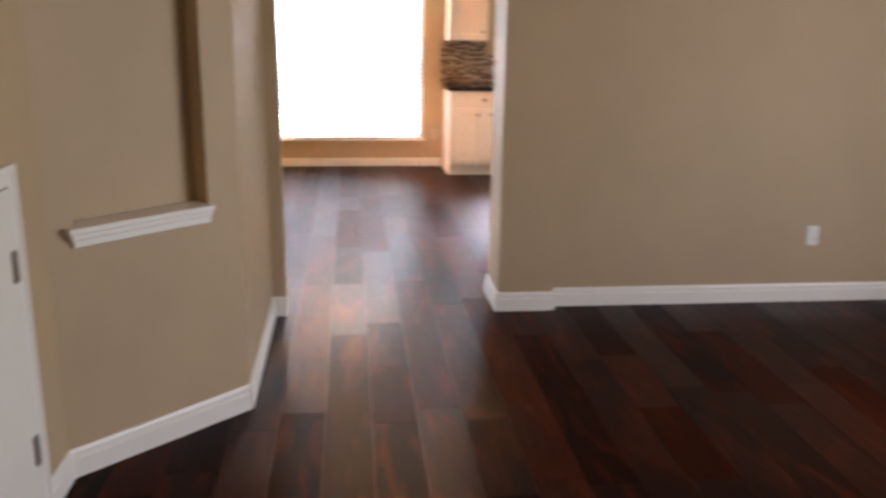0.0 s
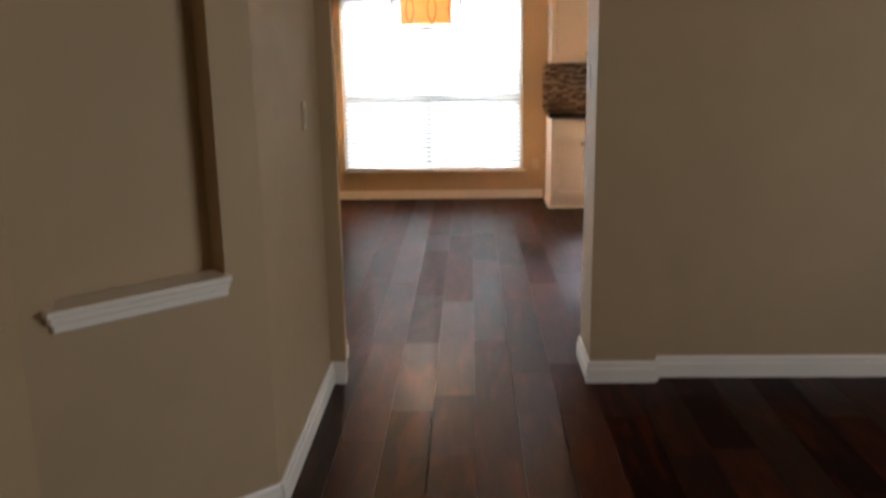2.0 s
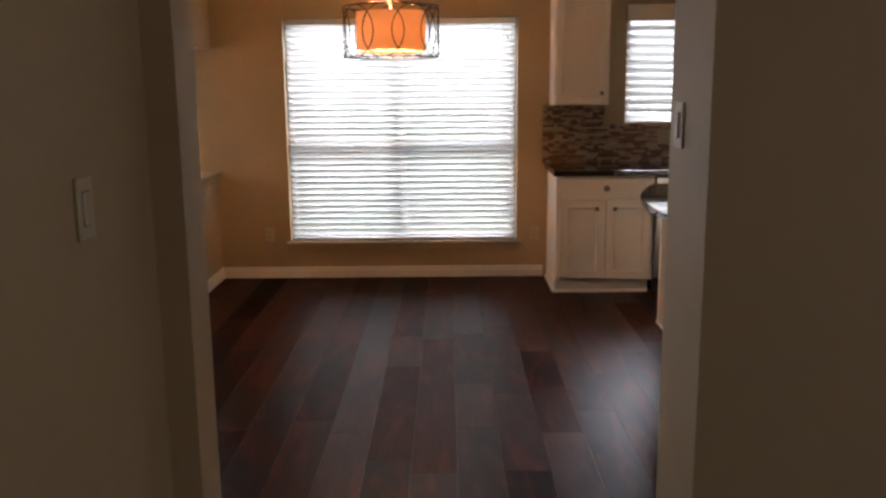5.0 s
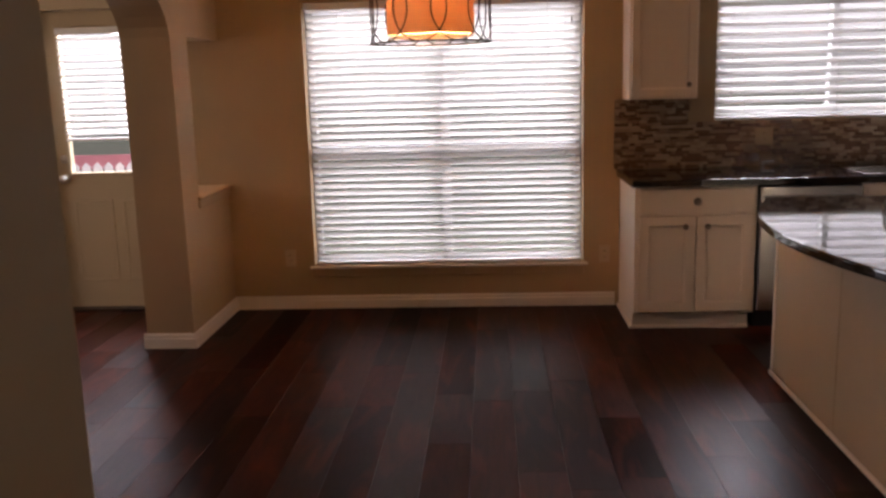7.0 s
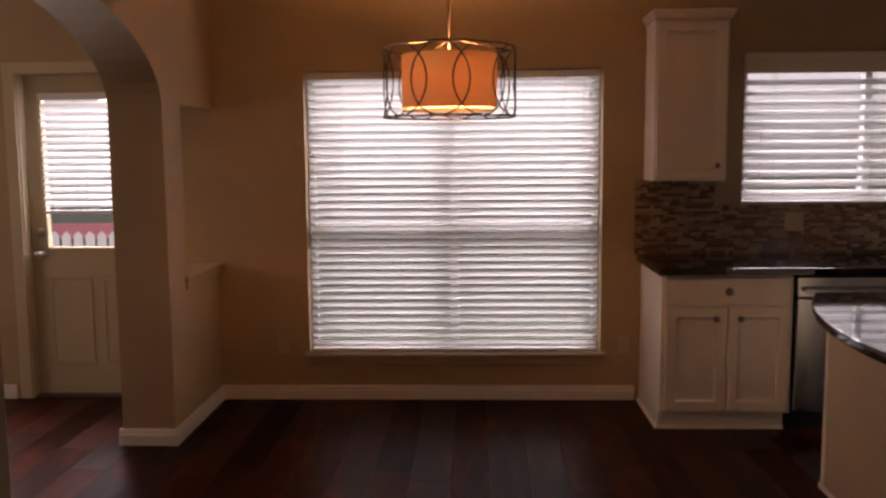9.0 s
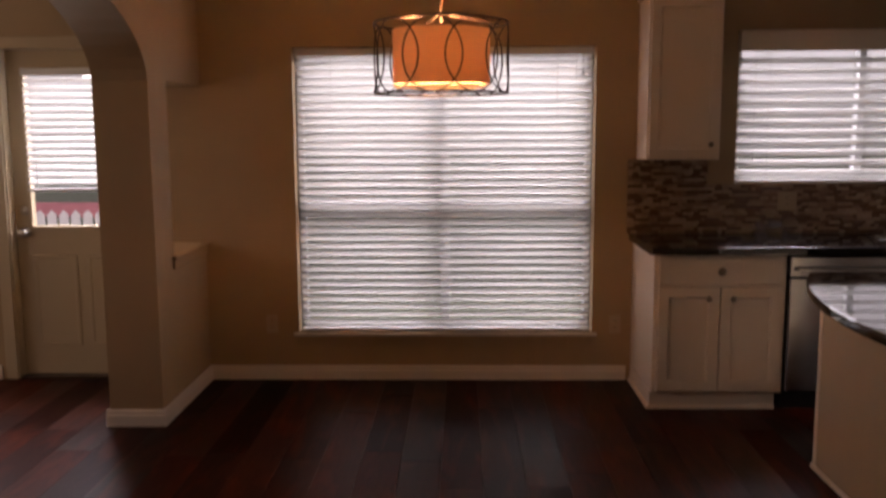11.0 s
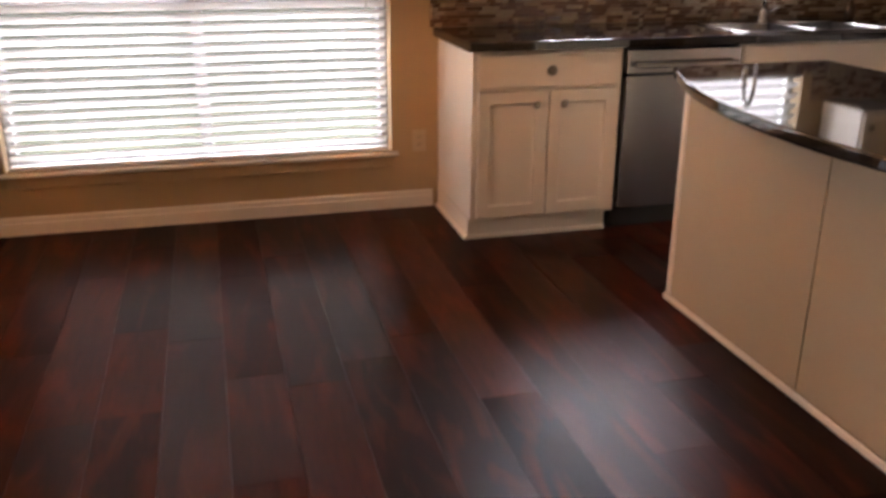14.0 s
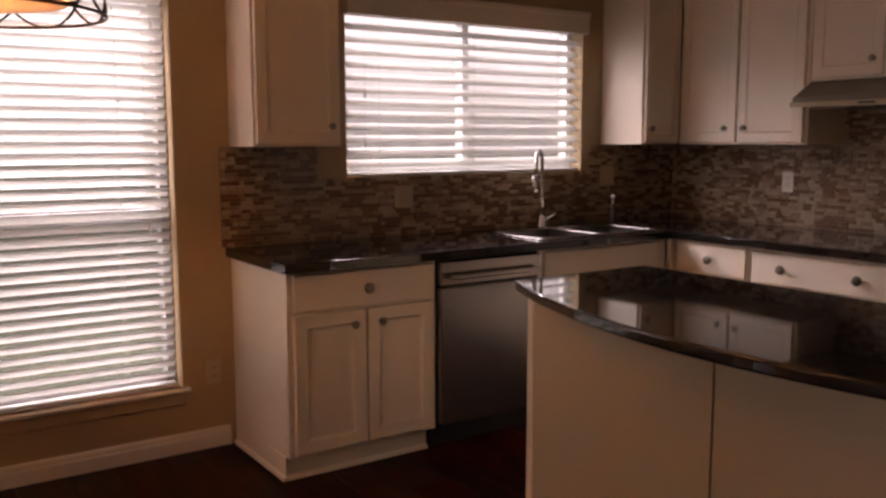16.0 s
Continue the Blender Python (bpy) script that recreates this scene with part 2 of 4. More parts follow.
CONCRETE = painted("pale_concrete", (0.62, 0.60, 0.57), 0.85, 0.08, 0.4, 60.0)


def lawn():
    n = Nodes("lawn", 0.9)
    n.color(n.ramp(n.noise(9.0, 6, 0.7), [(0.3, (0.060, 0.076, 0.045)), (0.7, (0.12, 0.13, 0.085))]))
    n.bump(n.noise(40.0, 4), 0.8, 0.03)
    return n.mat


GRASS = lawn()

# ---- building blocks ----
PLACED = {}


def addbox(bm, x0, x1, y0, y1, z0, z1, b=0.0, seg=1):
    t = bmesh.new()
    bmesh.ops.create_cube(t, size=1.0)
    for v in t.verts:
        v.co = Vector((x0 + (v.co.x + 0.5) * (x1 - x0), y0 + (v.co.y + 0.5) * (y1 - y0), z0 + (v.co.z + 0.5) * (z1 - z0)))
    if b > 0:
        bmesh.ops.bevel(t, geom=list(t.edges), offset=b, segments=seg, affect="EDGES", profile=0.5)
    me = bpy.data.meshes.new("tmp")
    t.to_mesh(me)
    t.free()
    bm.from_mesh(me)
    bpy.data.meshes.remove(me)
    return bm


def box(*a, **k):
    return addbox(bmesh.new(), *a, **k)


def prism(bm, points, lift):
    """A solid from a flat outline of 3D points, pushed along the vector lift."""
    lift = Vector(lift)
    a = [bm.verts.new(p) for p in points]
    b = [bm.verts.new(Vector(p) + lift) for p in points]
    bm.faces.new(a)
    bm.faces.new(list(reversed(b)))
    for i in range(len(a)):
        j = (i + 1) % len(a)
        bm.faces.new((a[j], a[i], b[i], b[j]))
    bmesh.ops.recalc_face_normals(bm, faces=bm.faces)
    return bm


def tube(bm, pts, r, n=8, closed=False):
    """A round wire along the points."""
    pts = [Vector(p) for p in pts]
    m = len(pts)
    rings, side = [], None
    for i, p in enumerate(pts):
        a = pts[(i - 1) % m] if closed or i > 0 else p
        c = pts[(i + 1) % m] if closed or i < m - 1 else p
        d = (c - a).normalized()
        if side is None:
            side = d.orthogonal().normalized()
        side = (side - d * side.dot(d))
        side = side.normalized() if side.length > 1e-6 else d.orthogonal().normalized()
        up = d.cross(side)
        rings.append([bm.verts.new(p + r * (math.cos(k * math.tau / n) * side + math.sin(k * math.tau / n) * up)) for k in range(n)])
    for i in range(m if closed else m - 1):
        q, s = rings[i], rings[(i + 1) % m]
        for k in range(n):
            bm.faces.new((q[k], q[(k + 1) % n], s[(k + 1) % n], s[k])).smooth = True
    if not closed:
        bm.faces.new(list(reversed(rings[0])))
        bm.faces.new(rings[-1])
    return bm


def lathe(bm, profile, m=Matrix.Identity(4), n=24):
    """A turned solid: (radius, height) rows about the z axis, laid by the pose m."""
    rings = []
    for r, z in profile:
        if r < 1e-6:
            rings.append([bm.verts.new(m @ Vector((0, 0, z)))])
        else:
            rings.append([bm.verts.new(m @ Vector((r * math.cos(k * math.tau / n), r * math.sin(k * math.tau / n), z))) for k in range(n)])
    for q, s in zip(rings, rings[1:]):
        for k in range(n):
            j = (k + 1) % n
            if len(q) == 1 and len(s) > 1:
                bm.faces.new((q[0], s[j], s[k])).smooth = True
            elif len(s) == 1 and len(q) > 1:
                bm.faces.new((q[k], q[j], s[0])).smooth = True
            elif len(q) > 1:
                bm.faces.new((q[k], q[j], s[j], s[k])).smooth = True
    bmesh.ops.recalc_face_normals(bm, faces=bm.faces)
    return bm


def mesh_of(name, bm, material):
    me = bpy.data.meshes.new(name)
    bm.to_mesh(me)
    bm.free()
    me.materials.append(material)
    return me


def thing(name, label, category, at=(0, 0, 0), rz=0, group="", kind=""):
    """An empty at a thing's base, to which its parts belong."""
    ob = tagged(new(name), label, category, group, kind)
    ob.empty_display_size = 0.05
    ob.matrix_world = pose(*at, 0, 0, rz)
    PLACED[ob] = pose(*at, 0, 0, rz)
    return ob


def part(name, bm, material, parent, label="", local=False):
    """One mesh under a thing or a part; bm is in world places unless local."""
    base = PLACED[parent]
    if not local:
        bm.transform(base.inverted())
    ob = new(name, mesh_of(name, bm, material))
    ob.parent = parent
    PLACED[ob] = base
    return tagged(ob, label)


def solid(name, bm, material, label, category, group="", kind=""):
    """A thing or a piece of the setting that is one mesh."""
    ob = tagged(new(name, mesh_of(name, bm, material)), label, category, group, kind)
    PLACED[ob] = Matrix.Identity(4)
    return ob


def setting(name, bm, material, label, category):
    return solid(name, bm, material, label, category, kind="structure")


# ---- large structure ----
CEIL = 2.74
EAST, WEST = 4.03, -4.6          # kitchen's and breakfast room's outer walls
PART_E, PART_W = -1.522, -1.805    # faces of the partition with the arch
HALL_N, HALL_S = -4.60, -4.88    # faces of the wall between hall and kitchen

# ground and slab
g = bmesh.new()
addbox(g, -400, 400, -400, 400, -0.5, -0.12)
setting("ground", g, GRASS, "green lawn around the house", "ground")
setting("floor_slab", box(-4.75, 4.75, -4.75, 0.15, -0.12, -0.012), BLACK, "dark subfloor under the planks", "floor")

setting("floor_slab_front", box(-1.08, 4.75, -12.15, -4.75, -0.12, -0.012), BLACK, "dark subfloor under the hall planks", "floor")

# north wall with door and two windows
b = bmesh.new()
for x0, x1, z0, z1 in ((WEST - 0.15, -4.30, 0, CEIL), (-4.30, -3.10, 0, 0.30), (-4.30, -3.10, 2.04, CEIL), (-3.10, -2.78, 0, CEIL), (-2.78, -1.90, 2.06, CEIL), (-1.90, -0.96, 0, CEIL), (-0.96, 0.86, 0, 0.30),
                       (-0.96, 0.86, 2.04, CEIL), (0.86, 1.70, 0, CEIL), (1.70, 3.24, 0, 1.215), (1.70, 3.24, 2.06, CEIL), (3.24, EAST + 0.15, 0, CEIL)):
    addbox(b, x0, x1, 0, 0.16, z0, z1)
setting("wall_north", b, WALL, "tan painted wall with three windows and a back door", "wall")
setting("wall_east", box(EAST, EAST + 0.15, HALL_N, 0, 0, CEIL), WALL, "tan painted kitchen wall", "wall")
# west wall; its unseen opening is added to let the fill lamp in
b = bmesh.new()
for y0, y1, z0, z1 in ((-4.6, -3.2, 0, CEIL), (-1.6, 0, 0, CEIL), (-3.2, -1.6, 0, 0.9), (-3.2, -1.6, 2.15, CEIL)):
    addbox(b, WEST - 0.15, WEST, y0, y1, z0, z1)
setting("wall_west", b, WALL, "tan painted wall of the next room", "wall")


def arch(lo, hi, spring, rise, n=16, power=2.0):
    """Points of a flattened arch from lo to hi."""
    mid, half = (lo + hi) / 2, (hi - lo) / 2
    out = []
    for i in range(n + 1):
        u = -1 + 2 * i / n
        a = math.sin(u * math.pi / 2)
        out.append((mid + half * a, spring + rise * (1 - abs(a) ** power) ** (1 / power)))
    return out


# wall between hall and kitchen, with the arched opening
L_JAMB, R_JAMB = -0.288, 0.895


def arched_wall(x0, x1, y0, y1, left=L_JAMB):
    bm = bmesh.new()
    outline = [(x0, y0, 0), (left, y0, 0)] + [(x, y0, z) for x, z in arch(left, R_JAMB, 2.02, 0.20, 24, 2.5)] + [(R_JAMB, y0, 0), (x1, y0, 0), (x1, y0, CEIL), (x0, y0, CEIL)]
    return prism(bm, outline, (0, y1 - y0, 0))


b = arched_wall(-1.82, 3.36, HALL_S, HALL_N, L_JAMB - 0.055)
addbox(b, 3.36, 4.02, HALL_S, HALL_N, 2.06, CEIL)
addbox(b, 4.02, 4.6, HALL_S, HALL_N, 0, CEIL)
setting("wall_hall", b, WALL, "tan wall with an arched opening into the kitchen", "wall")
setting("wall_hall_pilaster", arched_wall(-0.36, 1.21, -4.948, HALL_S), WALL, "tan raised surround of the arched opening", "wall")
setting("wall_hall_west", box(-0.51, -0.36, -6.125, HALL_S, 0, CEIL), WALL, "tan painted hall wall", "wall")
setting("wall_south_west", box(WEST - 0.15, -1.82, -4.75, HALL_N, 0, CEIL), WALL, "tan painted wall of the next room", "wall")

# partition with pass-through and arch
b = bmesh.new()
addbox(b, PART_W, PART_E, HALL_N, -3.35, 0, CEIL)
pts = arch(-3.35, -0.88, 1.80, 0.46, 24, 1.9)
prism(b, [(PART_E, y, z) for y, z in pts] + [(PART_E, -0.88, CEIL), (PART_E, -3.35, CEIL)], (PART_W - PART_E, 0, 0))
addbox(b, PART_W, PART_E, -0.88, -0.60, 0, CEIL)
addbox(b, PART_W, PART_E, -0.60, 0, 0, 0.843)
addbox(b, PART_W, PART_E, -0.60, 0, 1.815, CEIL)
setting("wall_partition", b, WALL, "tan partition wall with an arch and a pass-through", "wall")
b = box(PART_W - 0.02, PART_E, -0.597, -0.003, 0.846, 0.872, b=0.004)
addbox(b, PART_E + 0.0015, PART_E + 0.028, -0.645, -0.003, 0.846, 0.872, b=0.008, seg=2)
setting("ledge_cap", b, WALL, "tan painted stool board with a rounded nose on the pass-through ledge", "trim")
b = box(PART_E + 0.001, PART_E + 0.014, -0.630, -0.003, 0.800, 0.8445, b=0.004)
setting("ledge_apron", b, WALL, "tan painted apron strip under the ledge board", "trim")

# hall: closet wall, angled wall with niche, outer walls of the front room
CLOSET_X = -0.93
setting("wall_closet", box(CLOSET_X - 0.15, CLOSET_X, -12, -6.66, 0, CEIL), WALL, "tan painted wall with a low closet door", "wall")
A, B = Vector((-0.93, -6.66, 0)), Vector((-0.36, -6.125, 0))
along = (B - A).normalized()
inward = Vector((along.y, -along.x, 0))      # into the hall
LEN = (B - A).length


def on_angle(s, d, z):
    """A place s along the angled wall, d out of it, at height z."""
    return A + along * s + inward * d + Vector((0, 0, z))


def angled(bm, s0, s1, d0, d1, z0, z1, b=0.0):
    t = box(s0, s1, d0, d1, z0, z1, b=b)
    for v in t.verts:
        v.co = on_angle(v.co.x, v.co.y, v.co.z)
    bmesh.ops.recalc_face_normals(t, faces=t.faces)
    me = bpy.data.meshes.new("tmp")
    t.to_mesh(me)
    t.free()
    bm.from_mesh(me)
    bpy.data.meshes.remove(me)
    return bm


NS0, NS1, NZ0, NZ1 = 0.10, 0.635, 0.882, 2.15
b = bmesh.new()
angled(b, 0, NS0, -0.25, 0, 0, CEIL)
angled(b, NS1, LEN, -0.25, 0, 0, CEIL)
angled(b, NS0, NS1, -0.25, 0, 0, NZ0 - 0.002)
angled(b, NS0, NS1, -0.25, 0, NZ1, CEIL)
angled(b, NS0, NS1, -0.25, -0.09, NZ0 - 0.002, NZ1)
setting("wall_niche", b, WALL, "tan angled wall with a tall recessed niche", "wall")
b = bmesh.new()
angled(b, NS0 - 0.035, NS1 + 0.004, -0.088, 0.04, NZ0, NZ0 + 0.022, b=0.004)
angled(b, NS0 - 0.025, NS1, 0.002, 0.030, NZ0 - 0.022, NZ0, b=0.004)
angled(b, NS0 - 0.015, NS1, 0.002, 0.016, NZ0 - 0.05, NZ0 - 0.022, b=0.004)
setting("niche_sill", b, TRIM, "white moulded sill of the wall niche", "trim")

# front room behind the camera, with its window
setting("wall_south", box(CLOSET_X - 0.15, 4.75, -12.15, -12, 0, CEIL), WALL, "tan painted front room wall", "wall")
b = bmesh.new()
for y0, y1, z0, z1 in ((-12, -9.2, 0, CEIL), (-7.2, HALL_S, 0, CEIL), (-9.2, -7.2, 0, 0.6), (-9.2, -7.2, 2.4, CEIL)):
    addbox(b, 4.6, 4.75, y0, y1, z0, z1)
setting("wall_front_east", b, WALL, "tan painted front room wall with a window", "wall")
setting("ceiling", box(-4.75, 4.75, -12.15, 0.16, CEIL, CEIL + 0.15), CEILING, "cream textured ceiling", "ceiling")

# baseboards
PROFILE = ((0, 0), (0.017, 0), (0.017, 0.072), (0.012, 0.078), (0.012, 0.097), (0.006, 0.110), (0, 0.110))


def baseboard(p, q, side, high=0.090):
    """A moulded board along the wall from p to q; side: the way out of the wall."""
    out = Vector((*side, 0)).normalized()
    p, q = Vector((*p, 0.0)), Vector((*q, 0.0))
    bm = prism(bmesh.new(), [p + out * (d + 0.001) + Vector((0, 0, z * high / 0.110)) for d, z in PROFILE], q - p)
    setting("baseboard", bm, TRIM, "white moulded baseboard", "baseboard")


baseboard((PART_E, 0), (1.07, 0), (0, -1))
baseboard((PART_E, -0.88), (PART_E, 0), (1, 0))
baseboard((PART_W - 0.017, -0.88), (PART_E + 0.017, -0.88), (0, -1))
baseboard((PART_W, -0.88), (PART_W, 0), (-1, 0))
baseboard((WEST, 0), (-2.85, 0), (0, -1))
baseboard((PART_E, HALL_N), (PART_E, -3.35), (1, 0))
baseboard((PART_E, HALL_N), (L_JAMB - 0.055, HALL_N), (0, 1))
baseboard((R_JAMB, HALL_N), (3.36, HALL_N), (0, 1))
baseboard((R_JAMB, -4.948 - 0.017), (R_JAMB, HALL_N + 0.017), (-1, 0), 0.108)
baseboard((L_JAMB - 0.055, HALL_S), (L_JAMB - 0.055, HALL_N + 0.017), (1, 0), 0.108)
baseboard((R_JAMB, -4.948), (1.21, -4.948), (0, -1), 0.108)
baseboard((-0.36, -4.948), (L_JAMB, -4.948), (0, -1), 0.108)
baseboard((1.21, -4.948), (1.21, -4.88), (1, 0), 0.108)
baseboard((1.21, HALL_S), (3.36, HALL_S), (0, -1), 0.108)
baseboard((4.02, HALL_S), (4.6, HALL_S), (0, -1), 0.108)
baseboard((-0.36, -6.125), (-0.36, -4.948), (1, 0), 0.108)
baseboard(A.xy, B.xy, inward.xy, 0.108)
baseboard((CLOSET_X, -6.895), (CLOSET_X, -6.66), (1, 0), 0.108)
baseboard((CLOSET_X, -12), (CLOSET_X, -7.84), (1, 0), 0.108)
baseboard((4.6, -12), (4.6, HALL_S), (-1, 0), 0.108)


# ---- windows ----
def window(name, x0, x1, z0, z1, rail, label, frame_paint, mull=0.028):
    """A vinyl window set in the wall's outer half; rail: height of the meeting rail, or None for side-by-side panes."""
    w = thing(name, label, "window", ((x0 + x1) / 2, 0.12, z0), kind="structure")
    f = 0.045
    b = bmesh.new()
    addbox(b, x0 + 0.002, x0 + f, 0.085, 0.155, z0 + 0.002, z1 - 0.002, b=0.004)
    addbox(b, x1 - f, x1 - 0.002, 0.085, 0.155, z0 + 0.002, z1 - 0.002, b=0.004)
    addbox(b, x0 + f, x1 - f, 0.085, 0.155, z0 + 0.002, z0 + f, b=0.004)
    addbox(b, x0 + f, x1 - f, 0.085, 0.155, z1 - f, z1 - 0.002, b=0.004)
    part("window_frame", b, frame_paint, w)
    xm = (x0 + x1) / 2
    part("mullion", box(xm - mull, xm + mull, 0.085, 0.155, z0 + f, z1 - f, b=0.004), frame_paint, w)
    spans = [(x0 + f, xm - mull), (xm + mull, x1 - f)]
    heights = [(z0 + f, z1 - f)]
    if rail:
        heights = [(z0 + f, rail - 0.025), (rail + 0.025, z1 - f)]
        for a, c in spans:
            part("meeting_rail", box(a, c, 0.085, 0.15, rail - 0.025, rail + 0.025, b=0.004), frame_paint, w)
    for a, c in spans:
        for p, q in heights:
            ob = part("pane", box(a, c, 0.118, 0.122, p, q), GLASS, w)
            ob.visible_shadow = False
    return w


window("window_1", -0.96, 0.86, 0.30, 2.04, 1.07, "grey-framed double window of the dining area", ALU)
window("window_2", 1.70, 3.24, 1.215, 2.06, None, "white-framed sliding window over the sink", VINYL, 0.022)
window("window_3", -4.30, -3.10, 0.30, 2.04, 1.07, "grey-framed window of the breakfast room", ALU)
setting("window_sill", box(-0.99, 0.89, -0.030, 0.084, 0.281, 0.299, b=0.005), TRIM, "white window sill under the blind", "sill")
setting("window_apron", box(-0.965, 0.865, -0.014, -0.001, 0.222, 0.279, b=0.004), WALL, "tan apron board under the window sill", "trim")


def blind(label, x0, x1, z0, z1, y, pitch, tilt, depth=0.05, wand=None, valance=False):
    """A horizontal blind; pitch: metres from slat to slat."""
    t = thing("window_blind", label, "blind", ((x0 + x1) / 2, y, z0))
    part("headrail", box(x0, x1, y - 0.028, y + 0.028, z1 - 0.045, z1, b=0.003), VINYL, t)
    part("bottom_rail", box(x0 + 0.004, x1 - 0.004, y - 0.026, y + 0.026, z0, z0 + 0.018, b=0.003), VINYL, t)
    if valance:
        b = addbox(bmesh.new(), x0 - 0.012, x1 + 0.012, y - 0.085, y - 0.072, z1 - 0.055, z1 + 0.062, b=0.003)
        addbox(b, x0 - 0.016, x1 + 0.016, y - 0.092, y - 0.0725, z1 + 0.036, z1 + 0.066, b=0.004)
        addbox(b, x0 - 0.012, x0 - 0.002, y - 0.0725, y - 0.038, z1 - 0.055, z1 + 0.062)
        addbox(b, x1 + 0.002, x1 + 0.012, y - 0.0725, y - 0.038, z1 - 0.055, z1 + 0.062)
        part("valance", b, CABINET, t)
    n = int((z1 - 0.03 - z0 - 0.02) / pitch)
    bm = bmesh.new()
    half = (x1 - x0) / 2 - 0.005
    rows = 5
    ca, sa = math.cos(radians(tilt)), math.sin(radians(tilt))
    grid = []
    for k in range(rows):
        u = -depth / 2 + depth * k / (rows - 1)
        crown = 0.003 * (1 - (2 * u / depth) ** 2)
        grid.append((u * ca - crown * sa, u * sa + crown * ca))
    for dz in (0.0, -0.0025):
        vs = [[bm.verts.new((sx * half, gy, gz + dz)) for sx in (-1, -0.33, 0.33, 1)] for gy, gz in grid]
        for a, c in zip(vs, vs[1:]):
            for k in range(3):
                q = (a[k], a[k + 1], c[k + 1], c[k])
                bm.faces.new(q if dz == 0 else tuple(reversed(q))).smooth = True
    slat = mesh_of("slat", bm, SLAT)
    rng = random.Random(int(x0 * 100) + 7)
    for i in range(n):
        ob = new("slat", slat)
        ob.parent = t
        ob.matrix_basis = pose(rng.uniform(-0.001, 0.001), 0, 0.035 + pitch * (i + 0.5), rng.uniform(-0.3, 0.3), rng.uniform(-0.015, 0.015), 0)
        PLACED[ob] = PLACED[t]
    for fx in (0.12, 0.5, 0.88):
        xx = x0 + (x1 - x0) * fx
        for s in (-1, 1):
            part("ladder_cord", tube(bmesh.new(), [(xx, y + s * 0.03, z0 + 0.02), (xx, y + s * 0.03, z1 - 0.04)], 0.0012, 5), CORD, t)
    if wand:
        for xx, zz in wand:
            b = tube(bmesh.new(), [(xx, y - 0.045, zz + 0.02), (xx, y - 0.045, z1 - 0.03)], 0.001, 5)
            lathe(b, [(0.0, -0.02), (0.006, -0.018), (0.005, 0.012), (0.0, 0.02)], Matrix.Translation((xx, y - 0.045, zz)), 8)
            part("pull_cord", b, CORD, t)
    return t


blind("white slatted blind, lowered over the dining window", -0.945, 0.845, 0.305, 2.035, 0.035, 0.0478, SLAT_TILT, depth=0.052,
      wand=((0.78, 1.88), (0.74, 1.03)))
blind("white slatted blind, lowered over the sink window", 1.705, 3.235, 1.217, 2.05, 0.035, 0.0605, SLAT_OPEN, depth=0.062, wand=((1.80, 1.62), (1.80, 1.38)), valance=True)


# ---- cabinets and kitchen ----
def panel_door(bm, x0, x1, z0, z1, y, t=0.019, stile=0.055, sink=0.010, slope=0.018):
    """A cabinet front in the xz plane with a sunken panel; its face is at y - t."""
    f = y - t

    def ring(m, yy):
        return [bm.verts.new(p) for p in ((x0 + m, yy, z0 + m), (x1 - m, yy, z0 + m), (x1 - m, yy, z1 - m), (x0 + m, yy, z1 - m))]

    rings = [ring(0, y), ring(0, f + 0.003), ring(0.003, f)]
    if stile > 0:
        rings += [ring(stile, f), ring(stile + slope * 0.35, f + sink * 0.9), ring(stile + slope, f + sink)]
    bm.faces.new(list(reversed(rings[0])))
    for a, b in zip(rings, rings[1:]):
        for k in range(4):
            bm.faces.new((a[k], a[(k + 1) % 4], b[(k + 1) % 4], b[k]))
    bm.faces.new(rings[-1])
    bmesh.ops.recalc_face_normals(bm, faces=bm.faces)
    return bm


def knob_mesh(x, y, z, r=0.016):
    """A round knob whose stem leaves a face at y towards -y."""
    m = Matrix.Translation((x, y, z)) @ Matrix.Rotation(radians(90), 4, "X")
    return lathe(bmesh.new(), [(0.0, -0.001), (r * 0.55, -0.001), (r * 0.42, 0.004), (r * 0.38, 0.010), (r * 0.8, 0.015), (r, 0.020),
                               (r * 0.92, 0.026), (r * 0.55, 0.029), (0.0, 0.030)], m, 16)


